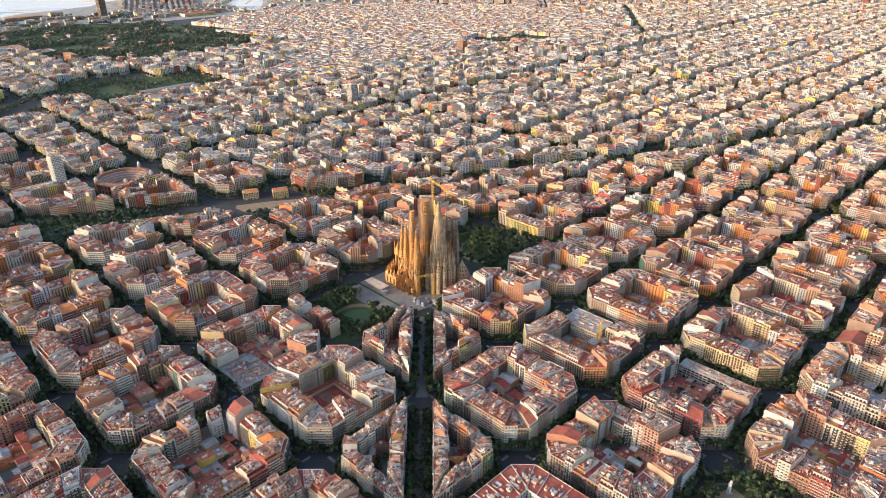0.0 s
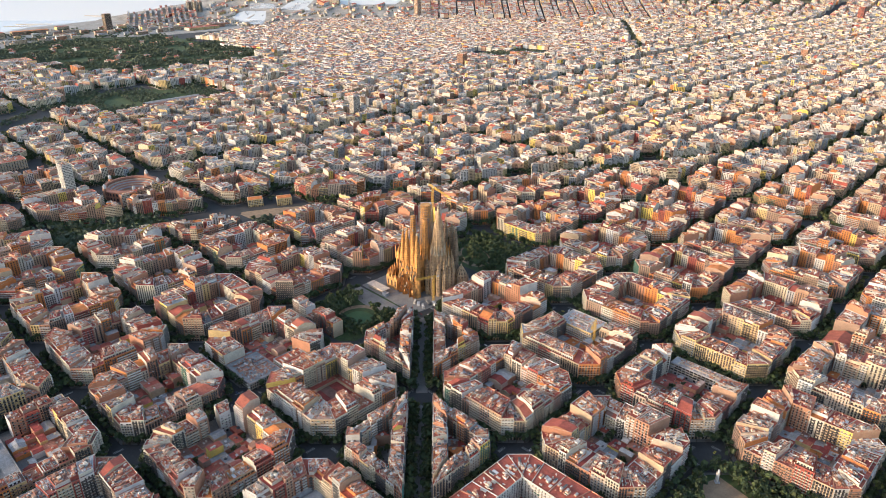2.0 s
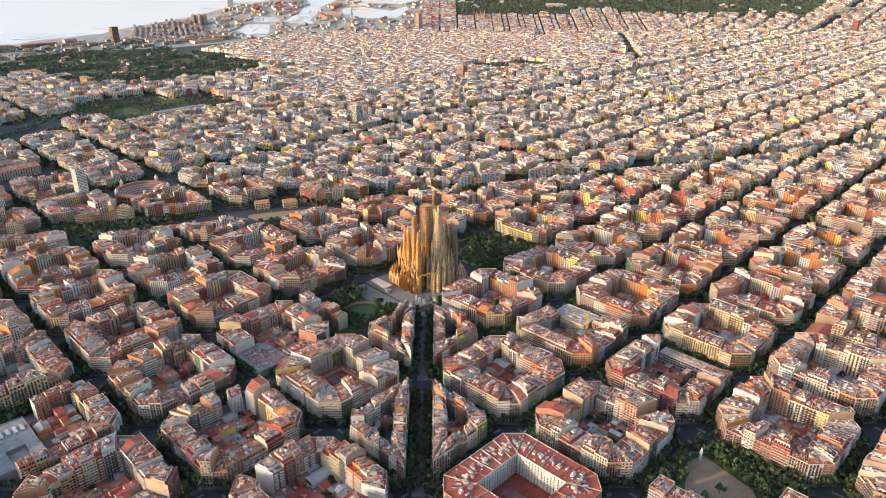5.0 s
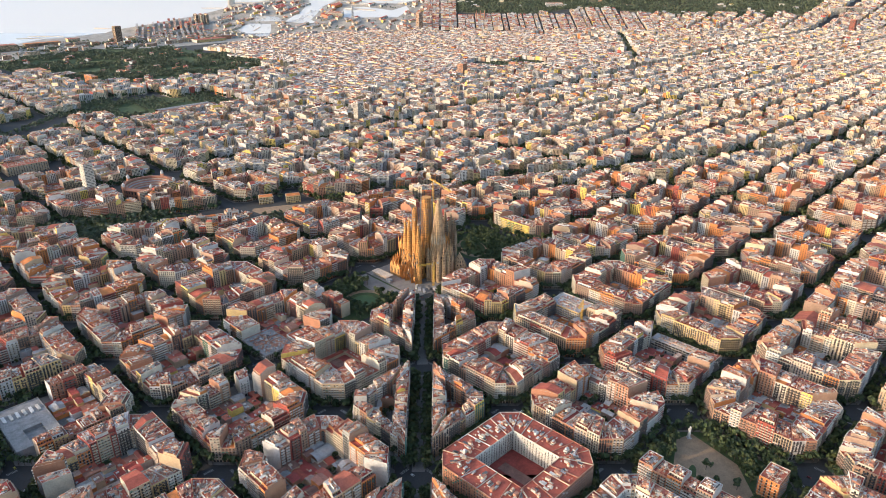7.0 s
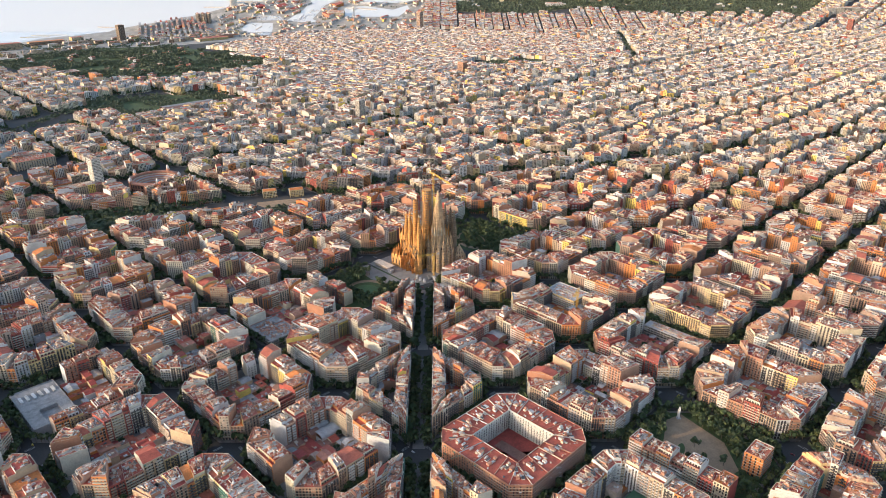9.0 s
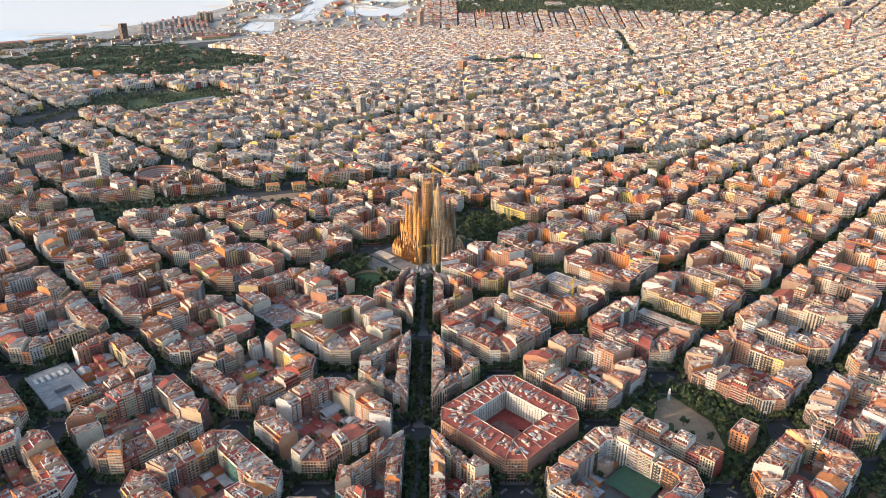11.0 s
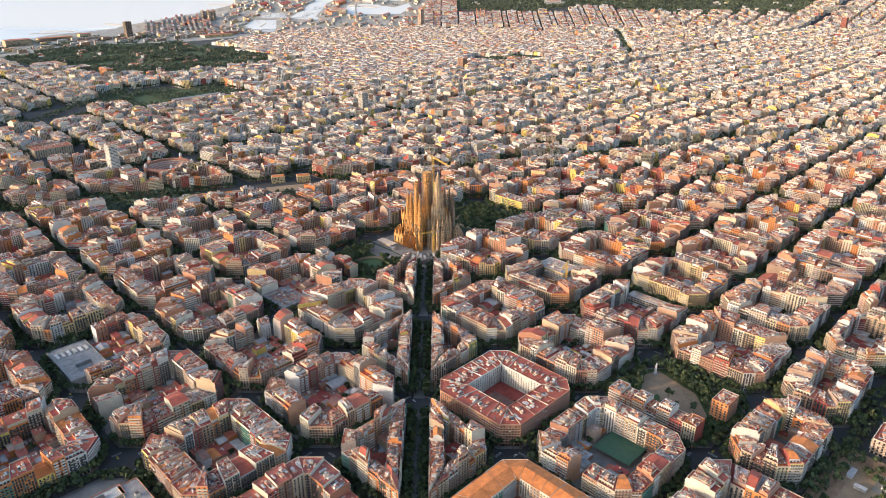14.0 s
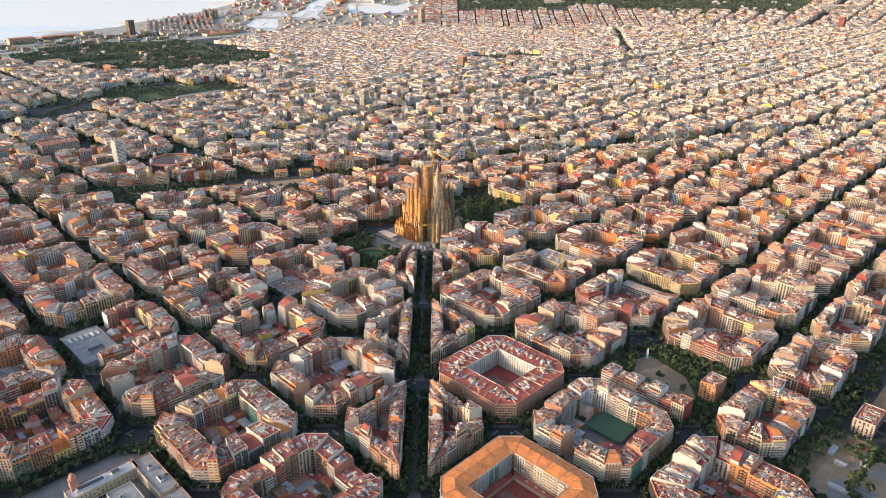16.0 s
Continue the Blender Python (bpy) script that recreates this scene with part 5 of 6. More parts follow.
# square with the sandy playground
rs = np.random.RandomState(31)
sheet("square", "planted square with a sandy playground", octagon(-123, -10, -523, -410, 15), 0.15, M_LAWN)
sand = [(-38, -413), (-19, -420), (-32, -474), (-62, -502), (-100, -494), (-100, -440)]
sheet("playground", "sandy playground", sand, 0.18, M_SAND)
sheet("dark_strip", "dark planted strips on the playground", ellipse(-75, -448, 13, 4, 20), 0.2, M_LAWN)
plant(scatter(rs, -101, -8, -520, -404, 8.0, lambda x, y: not in_polygon((x, y), sand) and math.dist((x, y), (-27, -421)) > 11 and not (x < -80 and y > -500) and not (-67 < x < -29 and y < -497)), rs)
plant([(-60, -455), (-72, -470), (-85, -462), (-66, -488)], rs)
row_block([(-123, -416), (-123, -515), (-103, -515), (-103, -416)], rs, 6.0, lot=14)
slab("corner_building", "orange-brick corner apartment building beside the square", -48, -512, 26, 18, 7, 0, 5, wall=pk(11, NW), roof=pk(1, NR), balcony=0, gap=3.6)
mon = thing("pylon", "slim white pylon on the playground", "monument", (-27, -421, 0.1))
B = Batch()
B.boxes([(-27, -421, 0.1)], (0.7, 0.7), (2.2, 1.2, 14), pk(2, 8))
B.boxes([(-26, -420, 0.1)], (0.7, 0.7), (1.0, 2.6, 11), pk(0, 8))
part("shaft", B, M_CLUTTER, mon)
B = Batch()
B.boxes([(-27, -421, 0.1)], (0.7, 0.7), (4.4, 4.4, 0.8), pk(4, 8))
part("plinth", B, M_CLUTTER, mon, "grey stone plinth")

# the bullring
ring_x, ring_y = -71.0, 744.0
ringb = thing("bullring", "round red-brick bullring with open tiers and pale turret domes", "bullring", (ring_x, ring_y, 0))
M_BRICK = plain("red_brick", (0.34, 0.15, 0.10), 6, 0.8, 0.3, 0.9)
B = Batch()
a = np.linspace(0, 2 * math.pi, 49)
for p, q in zip(a, a[1:]):
    P = lambda w, r, z: (ring_x + r * math.cos(w), ring_y + r * math.sin(w), z)
    B.quads([[P(p, 53, 0), P(q, 53, 0), P(q, 53, 19), P(p, 53, 19)], [P(p, 53, 19), P(q, 53, 19), P(q, 44, 20.5), P(p, 44, 20.5)], [P(q, 44, 20.5), P(p, 44, 20.5), P(p, 44, 16), P(q, 44, 16)]], 0.5)
part("outer_wall", B, M_BRICK, ringb)
B = Batch()
for p in a[:-1]:
    for z in (2, 11):
        B.boxes([(ring_x + 53.1 * math.cos(p), ring_y + 53.1 * math.sin(p), z)], (-math.sin(p), math.cos(p)), (2.6, 0.4, 5.5), pk(0, 7))
part("arched_opening", B, M_WINDOW, ringb, kind="stuff")
B = Batch()
for k in range(8):
    r0, r1, z = 44 - 2.2 * k, 44 - 2.2 * (k + 1), 15.5 - 1.75 * k
    for p, q in zip(a, a[1:]):
        B.quads([[P(p, r0, z), P(q, r0, z), P(q, r1, z), P(p, r1, z)], [P(q, r1, z), P(p, r1, z), P(p, r1, z - 1.75), P(q, r1, z - 1.75)]], pk((1, 3, 4, 3)[k % 4], 8))
part("tier", B, M_CLUTTER, ringb, "pale stepped tiers")
B = Batch()
B.polygon([P(w, 26.6, 1.3) for w in a[:-1]], 0, 0.5)
part("arena", B, M_SAND, ringb, "sandy arena floor")
for w in (0.6, 2.0, 3.2, 4.4, 5.5):
    B = Batch()
    x, y = ring_x + 52 * math.cos(w), ring_y + 52 * math.sin(w)
    B.boxes([(x, y, 0)], (math.cos(w), math.sin(w)), (6, 6, 23), pk(6, 8))
    ribbed(B, x, y, [(2.6, 23), (3.4, 25), (3.0, 28), (1.4, 30.5), (0.2, 32)], 10, pk(2, 8), row=3, start=1e9)
    part("turret", B, M_CLUTTER, ringb, "turret with a pale tiled dome")
sheet("square", "paved ground round the bullring", octagon(-123, -10, 677, 790, 15), 0.15, M_PAVE)
rs = np.random.RandomState(41)
row_block([(-118, 677), (-14, 677), (-14, 688), (-118, 688)], rs, 6.4)
slab("tower_block", "slim white residential tower block beside the bullring", -168, 796, 17, 24, 22, 0, 6, wall=pk(3, NW), roof=pk(7, NR), balcony=2, rail=pk(2, 8))

# school with cream walls and grey roofs
rs = np.random.RandomState(51)
sheet("school_yard", "paved school yard", octagon(-657, -543, -257, -143, 15), 0.15, M_PLAZA)
for k, (x, y, lx, ly, fl, w, r) in enumerate(((-553, -178, 18, 62, 4, 0, 6), (-590, -152, 62, 16, 4, 0, 7), (-585, -200, 22, 44, 5, 0, 6), (-625, -190, 36, 26, 4, 2, 11), (-560, -228, 30, 24, 5, 0, 6))):
    slab("school_wing", "cream school wing with a flat grey roof", x + 6, y - 32, lx, ly, fl, 0, 60 + k, wall=pk(w, NW), roof=pk(r, NR), balcony=0, back=0, gap=3.4, w=1.1, h=1.5, bare=1)
for x, y, lx, ly, h, c in ((-553, -190, 3, 9, 2.6, 2), (-553, -170, 4, 4, 3.4, 0), (-600, -152, 26, 5, 1.6, 2), (-578, -152, 8, 6, 2.2, 0), (-585, -212, 5, 6, 3.0, 0), (-588, -192, 3, 3, 1.6, 4), (-630, -192, 10, 6, 2.4, 4), (-562, -226, 8, 5, 2.6, 1)):
    top = (16.5 if (x, y) in ((-585, -212), (-588, -192), (-562, -226)) else 13.4)
    x, y = x + 6, y - 32
    unit = thing("roof_light", "pale roof light on the flat school roof", "roof light", (x, y, 13.4), "roof lights of the school")
    B = Batch()
    B.boxes([(x, y, top)], (1, 0), (lx, ly, h), pk(c, 8))
    part("housing", B, M_CLUTTER, unit)
    B = Batch()
    B.boxes([(x, y, top + h)], (1, 0), (lx * 0.86, ly * 0.86, 0.25), pk(6, 7))
    part("glazing", B, M_WINDOW, unit)
tur = thing("school_turret", "orange-brick turret with a cupola on the school", "turret", (-606, -178, 0))
B = Batch()
B.boxes([(-606, -178, 0)], (1, 0), (7, 7, 24), pk(6, 8))
part("shaft", B, M_CLUTTER, tur)
B = Batch()
ribbed(B, -606, -178, [(3.4, 24), (3.2, 27), (1.8, 29), (0.2, 31)], 8, pk(6, 8), row=3, start=1e9)
part("cupola", B, M_CLUTTER, tur, "brick cupola")

# the large grey concrete hall and its neighbours
rs = np.random.RandomState(61)
hall = thing("concrete_hall", "large grey concrete hall with a sunken roof court", "hall", (-505, 62, 0))
B = Batch()
ring = [(-523, 30), (-478, 30), (-478, 114), (-523, 114)]
walls(B, ring, 0, 11, [pk(9, NW)])
part("wall", B, M_WALL, hall)
B = Batch()
inner, court = inset(ring, 0.8), [(-508, 42), (-490, 42), (-490, 64), (-508, 64)]
for k in range(4):
    B.quads([[(*inner[k], 10.2), (*inner[(k + 1) % 4], 10.2), (*court[(k + 1) % 4], 10.2), (*court[k], 10.2)], [(*court[k], 6), (*court[k], 10.2), (*court[(k + 1) % 4], 10.2), (*court[(k + 1) % 4], 6)],
             [(*ring[k], 11), (*ring[(k + 1) % 4], 11), (*inner[(k + 1) % 4], 11), (*inner[k], 11)], [(*inner[k], 10.2), (*inner[k], 11), (*inner[(k + 1) % 4], 11), (*inner[(k + 1) % 4], 10.2)]], pk(6, NR))
B.polygon(court, 6, pk(6, NR))
part("roof", B, M_ROOF, hall)
B = Batch()
for k in range(6):
    B.boxes([(-517 + k * 6.6, 94, 10.2)], (0, 1), (12, 3.0, 1.6), pk((2, 0)[k % 2], 8))
part("roof_light", B, M_CLUTTER, hall, "pale roof lights", "stuff")
B = Batch()
for k in range(14):
    B.boxes([(-523.3, 33 + k * 6.0, 0)], (0, 1), (0.8, 0.6, 10.6), pk(4, 8))
for k in range(8):
    B.boxes([(-520 + k * 5.6, 29.7, 0)], (1, 0), (0.8, 0.6, 10.6), pk(4, 8))
part("pilaster", B, M_CLUTTER, hall, "grey concrete pilasters", "stuff")
B = Batch()
for k in range(13):
    B.boxes([(-523.1, 36 + k * 6.0, 6.6)], (0, 1), (4.0, 0.3, 2.4), pk(0, 7))
part("window_glazing", B, M_WINDOW, hall, "dark ribbon windows", "stuff")
row_block([(-400 - 23, 10), (-400 - 10, 25), (-430, 40), (-445, 26)], rs, 6)
row_block([(-410, 25), (-410, 108), (-430, 108), (-430, 25)], rs, 6.4)
row_block([(-508, 10), (-425, 10), (-425, 28), (-508, 28)], rs, 5)
row_block([(-412, 123), (-466, 123), (-466, 106), (-412, 106)], rs, 6)
low = fresh()
yard(low, [(-476, 30), (-432, 30), (-432, 104), (-476, 104)], rs, 0)
finish(low, "yard_buildings", "low terracotta workshops beside the concrete hall", "low buildings", (-448, 66, 0), kind="stuff")

# playing fields at the edge of the grid
M_PITCH = plain("reddish_sand", (0.30, 0.18, 0.11), 7, 1.0, 0.3, 0.95)
rs = np.random.RandomState(71)
sheet("sports_ground", "sandy schoolyard and playing fields", octagon(-123, -10, -790, -617, 10), 0.16, M_SAND)
sheet("court", "pale grey ball court", [(-118, -690), (-84, -690), (-84, -655), (-118, -655)], 0.19, M_PLAZA)
sheet("court", "pale grey ball court", [(-60, -700), (-30, -700), (-30, -660), (-60, -660)], 0.19, M_PLAZA)
grove = scatter(rs, -123, 420, -790, -618, 9, lambda x, y: (-40 < x < -14 and rs.rand() < 0.7) or (-634 < y < -620) or (x < -14 and rs.rand() < 0.10) or (x > 40 and y > -640))
grove += scatter(rs, -150, -118, -680, -560, 9, lambda x, y: x < -124)
wood("sports_ground_trees", "green trees along the edge of the sports ground", [(x, y, rs.uniform(3.2, 5.4), rs.uniform(8, 13)) for x, y in grove], 46, 33, (-60, -650, 0))
sheet("running_ground", "reddish playing ground behind the trees", [(48, -720), (330, -720), (330, -644), (48, -644)], 0.17, M_PITCH)
slab("apartment_block", "pinkish apartment block with a red roof beside the sports ground", 16, -652, 36, 20, 5, 0, 144, wall=pk(8, NW), roof=pk(0, NR), balcony=0, gap=3.4)
for x, y, lx, ly in ((-50, -640, 14, 5), (-66, -652, 4, 10), (-44, -668, 16, 5), (-104, -668, 5, 30)):
    shed = thing("shed", "low pale shed on the sports ground", "shed", (x, y, 0.16), "sheds on the sports ground")
    B = Batch()
    walls(B, [(x - lx / 2, y - ly / 2), (x + lx / 2, y - ly / 2), (x + lx / 2, y + ly / 2), (x - lx / 2, y + ly / 2)], 0.16, 3.2, [pk(4, 8)])
    part("wall", B, M_CLUTTER, shed)
    B = Batch()
    B.boxes([(x, y, 3.2)], (1, 0), (lx + 0.8, ly + 0.8, 0.3), pk(4, 8))
    part("roof", B, M_CLUTTER, shed)
for pts in ([(-100, -640), (-66, -640), (-66, -622), (-100, -622)], [(-30, -690), (-14, -690), (-14, -640), (-30, -640)]):
    sheet("sand_pitch", "reddish sand pitch on the sports ground", pts, 0.2, M_PITCH)

# green ball court in a yard, and the white slabs round it
sheet("court", "green ball court in a yard", [(-196, -486), (-158, -486), (-158, -446), (-196, -446)], 5.9, plain("court_green", (0.05, 0.12, 0.07), 6, 1.0, 0.2, 0.8))

# grey school with a flat roof, and its white-lined wing
slab("school", "grey concrete school with a flat roof", -236, 36, 42, 54, 3, 0, 140, wall=pk(9, NW), roof=pk(6, NR), balcony=0, back=0)
slab("school_wing", "pale school wing with rows of roof lights", -196, 20, 34, 19, 4, 0, 141, wall=pk(9, NW), roof=pk(1, NR), balcony=0, back=0, skylights=1)
# long concrete building, the red hall, the building under repair
slab("office_wing", "long grey concrete office building with ribbon windows", 114, -344, 16, 84, 4, 0, 142, wall=pk(9, NW), roof=pk(11, NR), balcony=0, back=0, gap=4.5, w=3.6)
hall2 = thing("brick_hall", "red-brown brick hall with a gabled orange tile roof", "hall", (296, -424, 0))
B = Batch()
ring = [(281, -440), (311, -440), (311, -410), (281, -410)]
walls(B, ring, 0, 13, [pk(6, NW)])
for a, b, c in ((ring[1], ring[2], (311, -425)), (ring[3], ring[0], (281, -425))):
    B.polygon([(*a, 13), (*b, 13), (*c, 19)], 0, pk(6, NW))
part("wall", B, M_WALL, hall2)
B = Batch()
B.quads([[(280, -441, 12.6), (312, -441, 12.6), (312, -425, 19.2), (280, -425, 19.2)], [(312, -409, 12.6), (280, -409, 12.6), (280, -425, 19.2), (312, -425, 19.2)]], pk(1, NR))
part("roof", B, M_ROOF, hall2)
sheet("court", "sandy strip of a square with trees", [(322, -440), (386, -440), (386, -412), (322, -412)], 0.2, M_SAND)
slab("renovated_building", "yellow-grey building under repair with a flat roof", 102, -182, 36, 50, 6, 0, 143, wall=pk(5, NW), roof=pk(11, NR), balcony=2, rail=pk(5, 8))
tower_crane(84, -212, 0, 40, 22, 200, 0, "small yellow lattice crane beside the repaired building")
# pale vaulted sheds in a yard
sheds = thing("vaulted_shed", "workshop with pale blue-grey vaulted roofs in a yard", "workshop", (-306, -168, 0))
for k in range(2):
    B = Batch()
    y0 = -186 + k * 17
    for m in range(8):
        a0, a1 = math.pi * m / 8, math.pi * (m + 1) / 8
        q = lambda a, x: (x, y0 + 8 - math.cos(a) * 8, 6 + math.sin(a) * 4.2)
        B.quads([[q(a0, -322), q(a0, -290), q(a1, -290), q(a1, -322)]], pk(4, 8))
    walls(B, [(-322, y0), (-290, y0), (-290, y0 + 16), (-322, y0 + 16)], 0, 6, [pk(0, 8)])
    part("vault", B, M_CLUTTER, sheds)

# ---- avenue between the split blocks: trees and paving ----
rs = np.random.RandomState(81)
B = Batch()
n2 = Vector((1, -1)) / ROOT2
for f0, f1 in ((-178, -12), (-366, -200), (-555, -389)):
    p = lambda f, s: (f / ROOT2 + n2.x * (s + AVENUE_MID), f / ROOT2 + n2.y * (s + AVENUE_MID))
    B.polygon([p(f0, -6.5), p(f0, 6.5), p(f1, 6.5), p(f1, -6.5)], 0.15, 0.5)
tagged(part("promenade", B, M_PAVE), "paved middle walk of the tree-lined avenue", "pavement", kind="structure")
avenue = []
for f in np.arange(-560, -14, 6.5):
    for s in (-9.0, -4.0, 4.0, 9.0):
        if min(abs(f + k * 188.56) for k in (0, 1, 2, 3)) < 17 or rs.rand() < 0.12 or (f > -195 and abs(s) < 5 and s < 0):
            continue
        avenue.append((f / ROOT2 + n2.x * (s + AVENUE_MID), f / ROOT2 + n2.y * (s + AVENUE_MID), rs.uniform(2.8, 4.2), rs.uniform(9, 13)))
wood("avenue_trees", "dense dark green trees along the avenue", avenue, 34, 9, (0, 0, 0))

# the broad slanting avenue
diag = []
d2 = (DIAG_N[1], -DIAG_N[0])
for t in np.arange(-700, 1500, 8.0):
    for s in (-17, -9, 9, 17):
        x, y = DIAG_P[0] + d2[0] * t + DIAG_N[0] * s, DIAG_P[1] + d2[1] * t + DIAG_N[1] * s
        if in_wedge(x, y) and not -70 < x < 135 and rs.rand() < 0.7:
            diag.append((x + rs.uniform(-1, 1), y + rs.uniform(-1, 1), rs.uniform(2.8, 4.2), rs.uniform(8, 12)))
wood("avenue_trees", "four rows of green trees along the broad slanting avenue", diag, 18, 10, (0, 0, 0))

# large reddish hall beside the broad road
slab("exhibition_hall", "large reddish brick hall with a flat pale roof", -204, 1108, 84, 90, 6, 0, 130, wall=pk(1, NW), roof=pk(1, NR), balcony=0, gap=5.0)

# ---- cars on the streets ----
M_CAR = palette("car_paint", [(0.60, 0.60, 0.60), (0.05, 0.05, 0.055), (0.30, 0.31, 0.32), (0.70, 0.69, 0.67), (0.25, 0.03, 0.03), (0.05, 0.08, 0.18), (0.55, 0.45, 0.05)], 3, 0.5, 0.1, 0.35)
M_TYRE = plain("tyre_rubber", (0.02, 0.02, 0.02), 1, 0.2, 0.2, 0.9)


def car_model(k):
    e = thing("car", ("white car parked in the street", "black car on the street", "grey car on the street", "pale car on the street", "dark red car on the street", "dark blue car on the street", "yellow taxi on the street")[k], "car", group="cars on the streets")
    def hull(name, sections, mat, pick):
        B = Batch()
        for (x0, w0, a0, b0), (x1, w1, a1, b1) in zip(sections, sections[1:]):
            B.quads([[(x0, -w0, a0), (x1, -w1, a1), (x1, -w1, b1), (x0, -w0, b0)], [(x1, w1, a1), (x0, w0, a0), (x0, w0, b0), (x1, w1, b1)], [(x0, -w0, b0), (x1, -w1, b1), (x1, w1, b1), (x0, w0, b0)]], pick)
        for x, w, a, b in (sections[0], sections[-1]):
            B.quads([[(x, -w, a), (x, w, a), (x, w, b), (x, -w, b)]], pick)
        return part(name, B, mat, e)
    hull("body", [(-2.1, 0.75, 0.4, 0.85), (-1.6, 0.88, 0.3, 0.95), (0.6, 0.9, 0.3, 0.95), (1.5, 0.88, 0.3, 0.85), (2.1, 0.72, 0.4, 0.7)], M_CAR, pk(k, 7))
    hull("cabin_glass", [(-1.8, 0.72, 0.9, 0.95), (-1.3, 0.68, 0.9, 1.38), (0.2, 0.68, 0.9, 1.4), (0.95, 0.72, 0.85, 0.95)], M_WINDOW, pk(0, 7))
    hull("roof_panel", [(-1.25, 0.64, 1.385, 1.42), (0.15, 0.64, 1.405, 1.44)], M_CAR, pk(k, 7))
    for x in (-1.3, 1.3):
        for y in (-0.82, 0.82):
            B = Batch()
            pts = [(x + 0.32 * math.cos(w), 0.32 + 0.32 * math.sin(w)) for w in np.arange(8) * math.pi / 4]
            for (xa, za), (xb, zb) in zip(pts, pts[1:] + pts[:1]):
                B.quads([[(xa, y - 0.1, za), (xb, y - 0.1, zb), (xb, y + 0.1, zb), (xa, y + 0.1, za)]], 0.5)
            B.polygon([(xa, y + math.copysign(0.1, y), za) for xa, za in pts], 0, 0.5)
            part("wheel", B, M_TYRE, e)
    return e


cars = [car_model(k) for k in range(7)]
rs = np.random.RandomState(91)
spots = []
for i in range(-5, 3):
    for j in range(-5, 2):
        if -560 < fwd(i * S, j * S) < 40:
            for _ in range(3):
                side = rs.choice([-1, 1])
                t = rs.uniform(-52, 52)
                if rs.rand() < 0.5:
                    spots.append((i * S + side * rs.choice([1.6, 4.0]), j * S + t, 90 * side))
                else:
                    spots.append((i * S + t, j * S + side * rs.choice([1.6, 4.0]), 0 if side > 0 else 180))
for n, (x, y, w) in enumerate(spots[:110]):
    m = pose(x, y, 0.01, 0, 0, w)
    if n < 7:
        cars[n].matrix_basis = m
    else:
        copy_thing(cars[rs.randint(7)], m)

# zebra crossings at the nearer junctions
B = Batch()
for i in range(-5, 3):
    for j in range(-5, 2):
        if -560 < fwd(i * S, j * S) < 100:
            for sx, sy in ((1, 0), (-1, 0), (0, 1), (0, -1)):
                for k in range(-4, 5):
                    x, y = i * S + sx * 17 + (sy != 0) * k * 1.1, j * S + sy * 17 + (sx != 0) * k * 1.1
                    B.quads([[(x - (1.6 if sx else 0.28), y - (1.6 if sy else 0.28), 0.02), (x + (1.6 if sx else 0.28), y - (1.6 if sy else 0.28), 0.02), (x + (1.6 if sx else 0.28), y + (1.6 if sy else 0.28), 0.02), (x - (1.6 if sx else 0.28), y + (1.6 if sy else 0.28), 0.02)]], 0.5)
tagged(part("zebra_crossings", B, M_PAINT), "worn white zebra crossings", "road marking", kind="structure")

# ---- single towers and large buildings in the distance ----
slab("office_tower", "pale gridded office tower above the roofs", 611, 902, 22, 20, 20, 0, 101, wall=pk(3, NW), roof=pk(7, NR), balcony=0, gap=2.6)
slab("office_tower", "red-brown high-rise above the old quarter", 1379, 1222, 22, 30, 17, 0, 102, wall=pk(6, NW), roof=pk(9, NR), balcony=2, rail=pk(3, 8))
slab("office_tower", "tall beige tower beside the harbour", 2385, 2520, 30, 28, 30, 0, 103, wall=pk(4, NW), roof=pk(5, NR), balcony=0)
slab("office_tower", "dark red tower on the edge of the city", 4040, 622, 30, 30, 27, 0, 104, wall=pk(7, NW), roof=pk(8, NR), balcony=0)
slab("office_tower", "dark glass tower near the shore", 854, 3165, 34, 26, 30, 10, 105, wall=pk(13, NW), roof=pk(9, NR), balcony=0, gap=2.4, w=2.2, h=2.8)
slab("office_tower", "tan tower among the blocks", 2000, 860, 22, 22, 13, 0, 106, wall=pk(1, NW), roof=pk(3, NR), balcony=2)
slab("office_tower", "orange-tan tower among the blocks", 2450, 370, 24, 24, 14, 0, 107, wall=pk(6, NW), roof=pk(3, NR), balcony=2)
slab("office_tower", "white tower among the blocks", 2600, 600, 24, 24, 13, 0, 108, wall=pk(10, NW), roof=pk(7, NR), balcony=0)
slab("white_office", "white corner office block with plain windows", 34, 575, 22, 24, 10, 0, 109, wall=pk(10, NW), roof=pk(7, NR), balcony=0)
sheet("cleared_ground", "bare sandy ground beside the broad avenue", [(16, 492), (18, 462), (122, 418), (123, 448), (70, 480), (24, 502)], 0.16, M_SAND)
sheet("parkland", "planted strip along the broad avenue", [(-266, 540), (-60, 437), (-100, 590), (-266, 668)], 0.13, M_LAWN)
for x, y, k in ((62, 516, 110), (104, 484, 111)):
    slab("ochre_villa", "orange villa with an orange hipped roof", x, y, 27, 19, 4, -26, k, wall=pk(5, NW), roof=pk(10, NR), balcony=0, pitched=1.0, tile=pk(10, NR))

slab("lone_house", "brown-grey apartment house alone among the trees", -128, 496, 30, 24, 6, -26, 112, wall=pk(13, NW), roof=pk(4, NR), balcony=2)

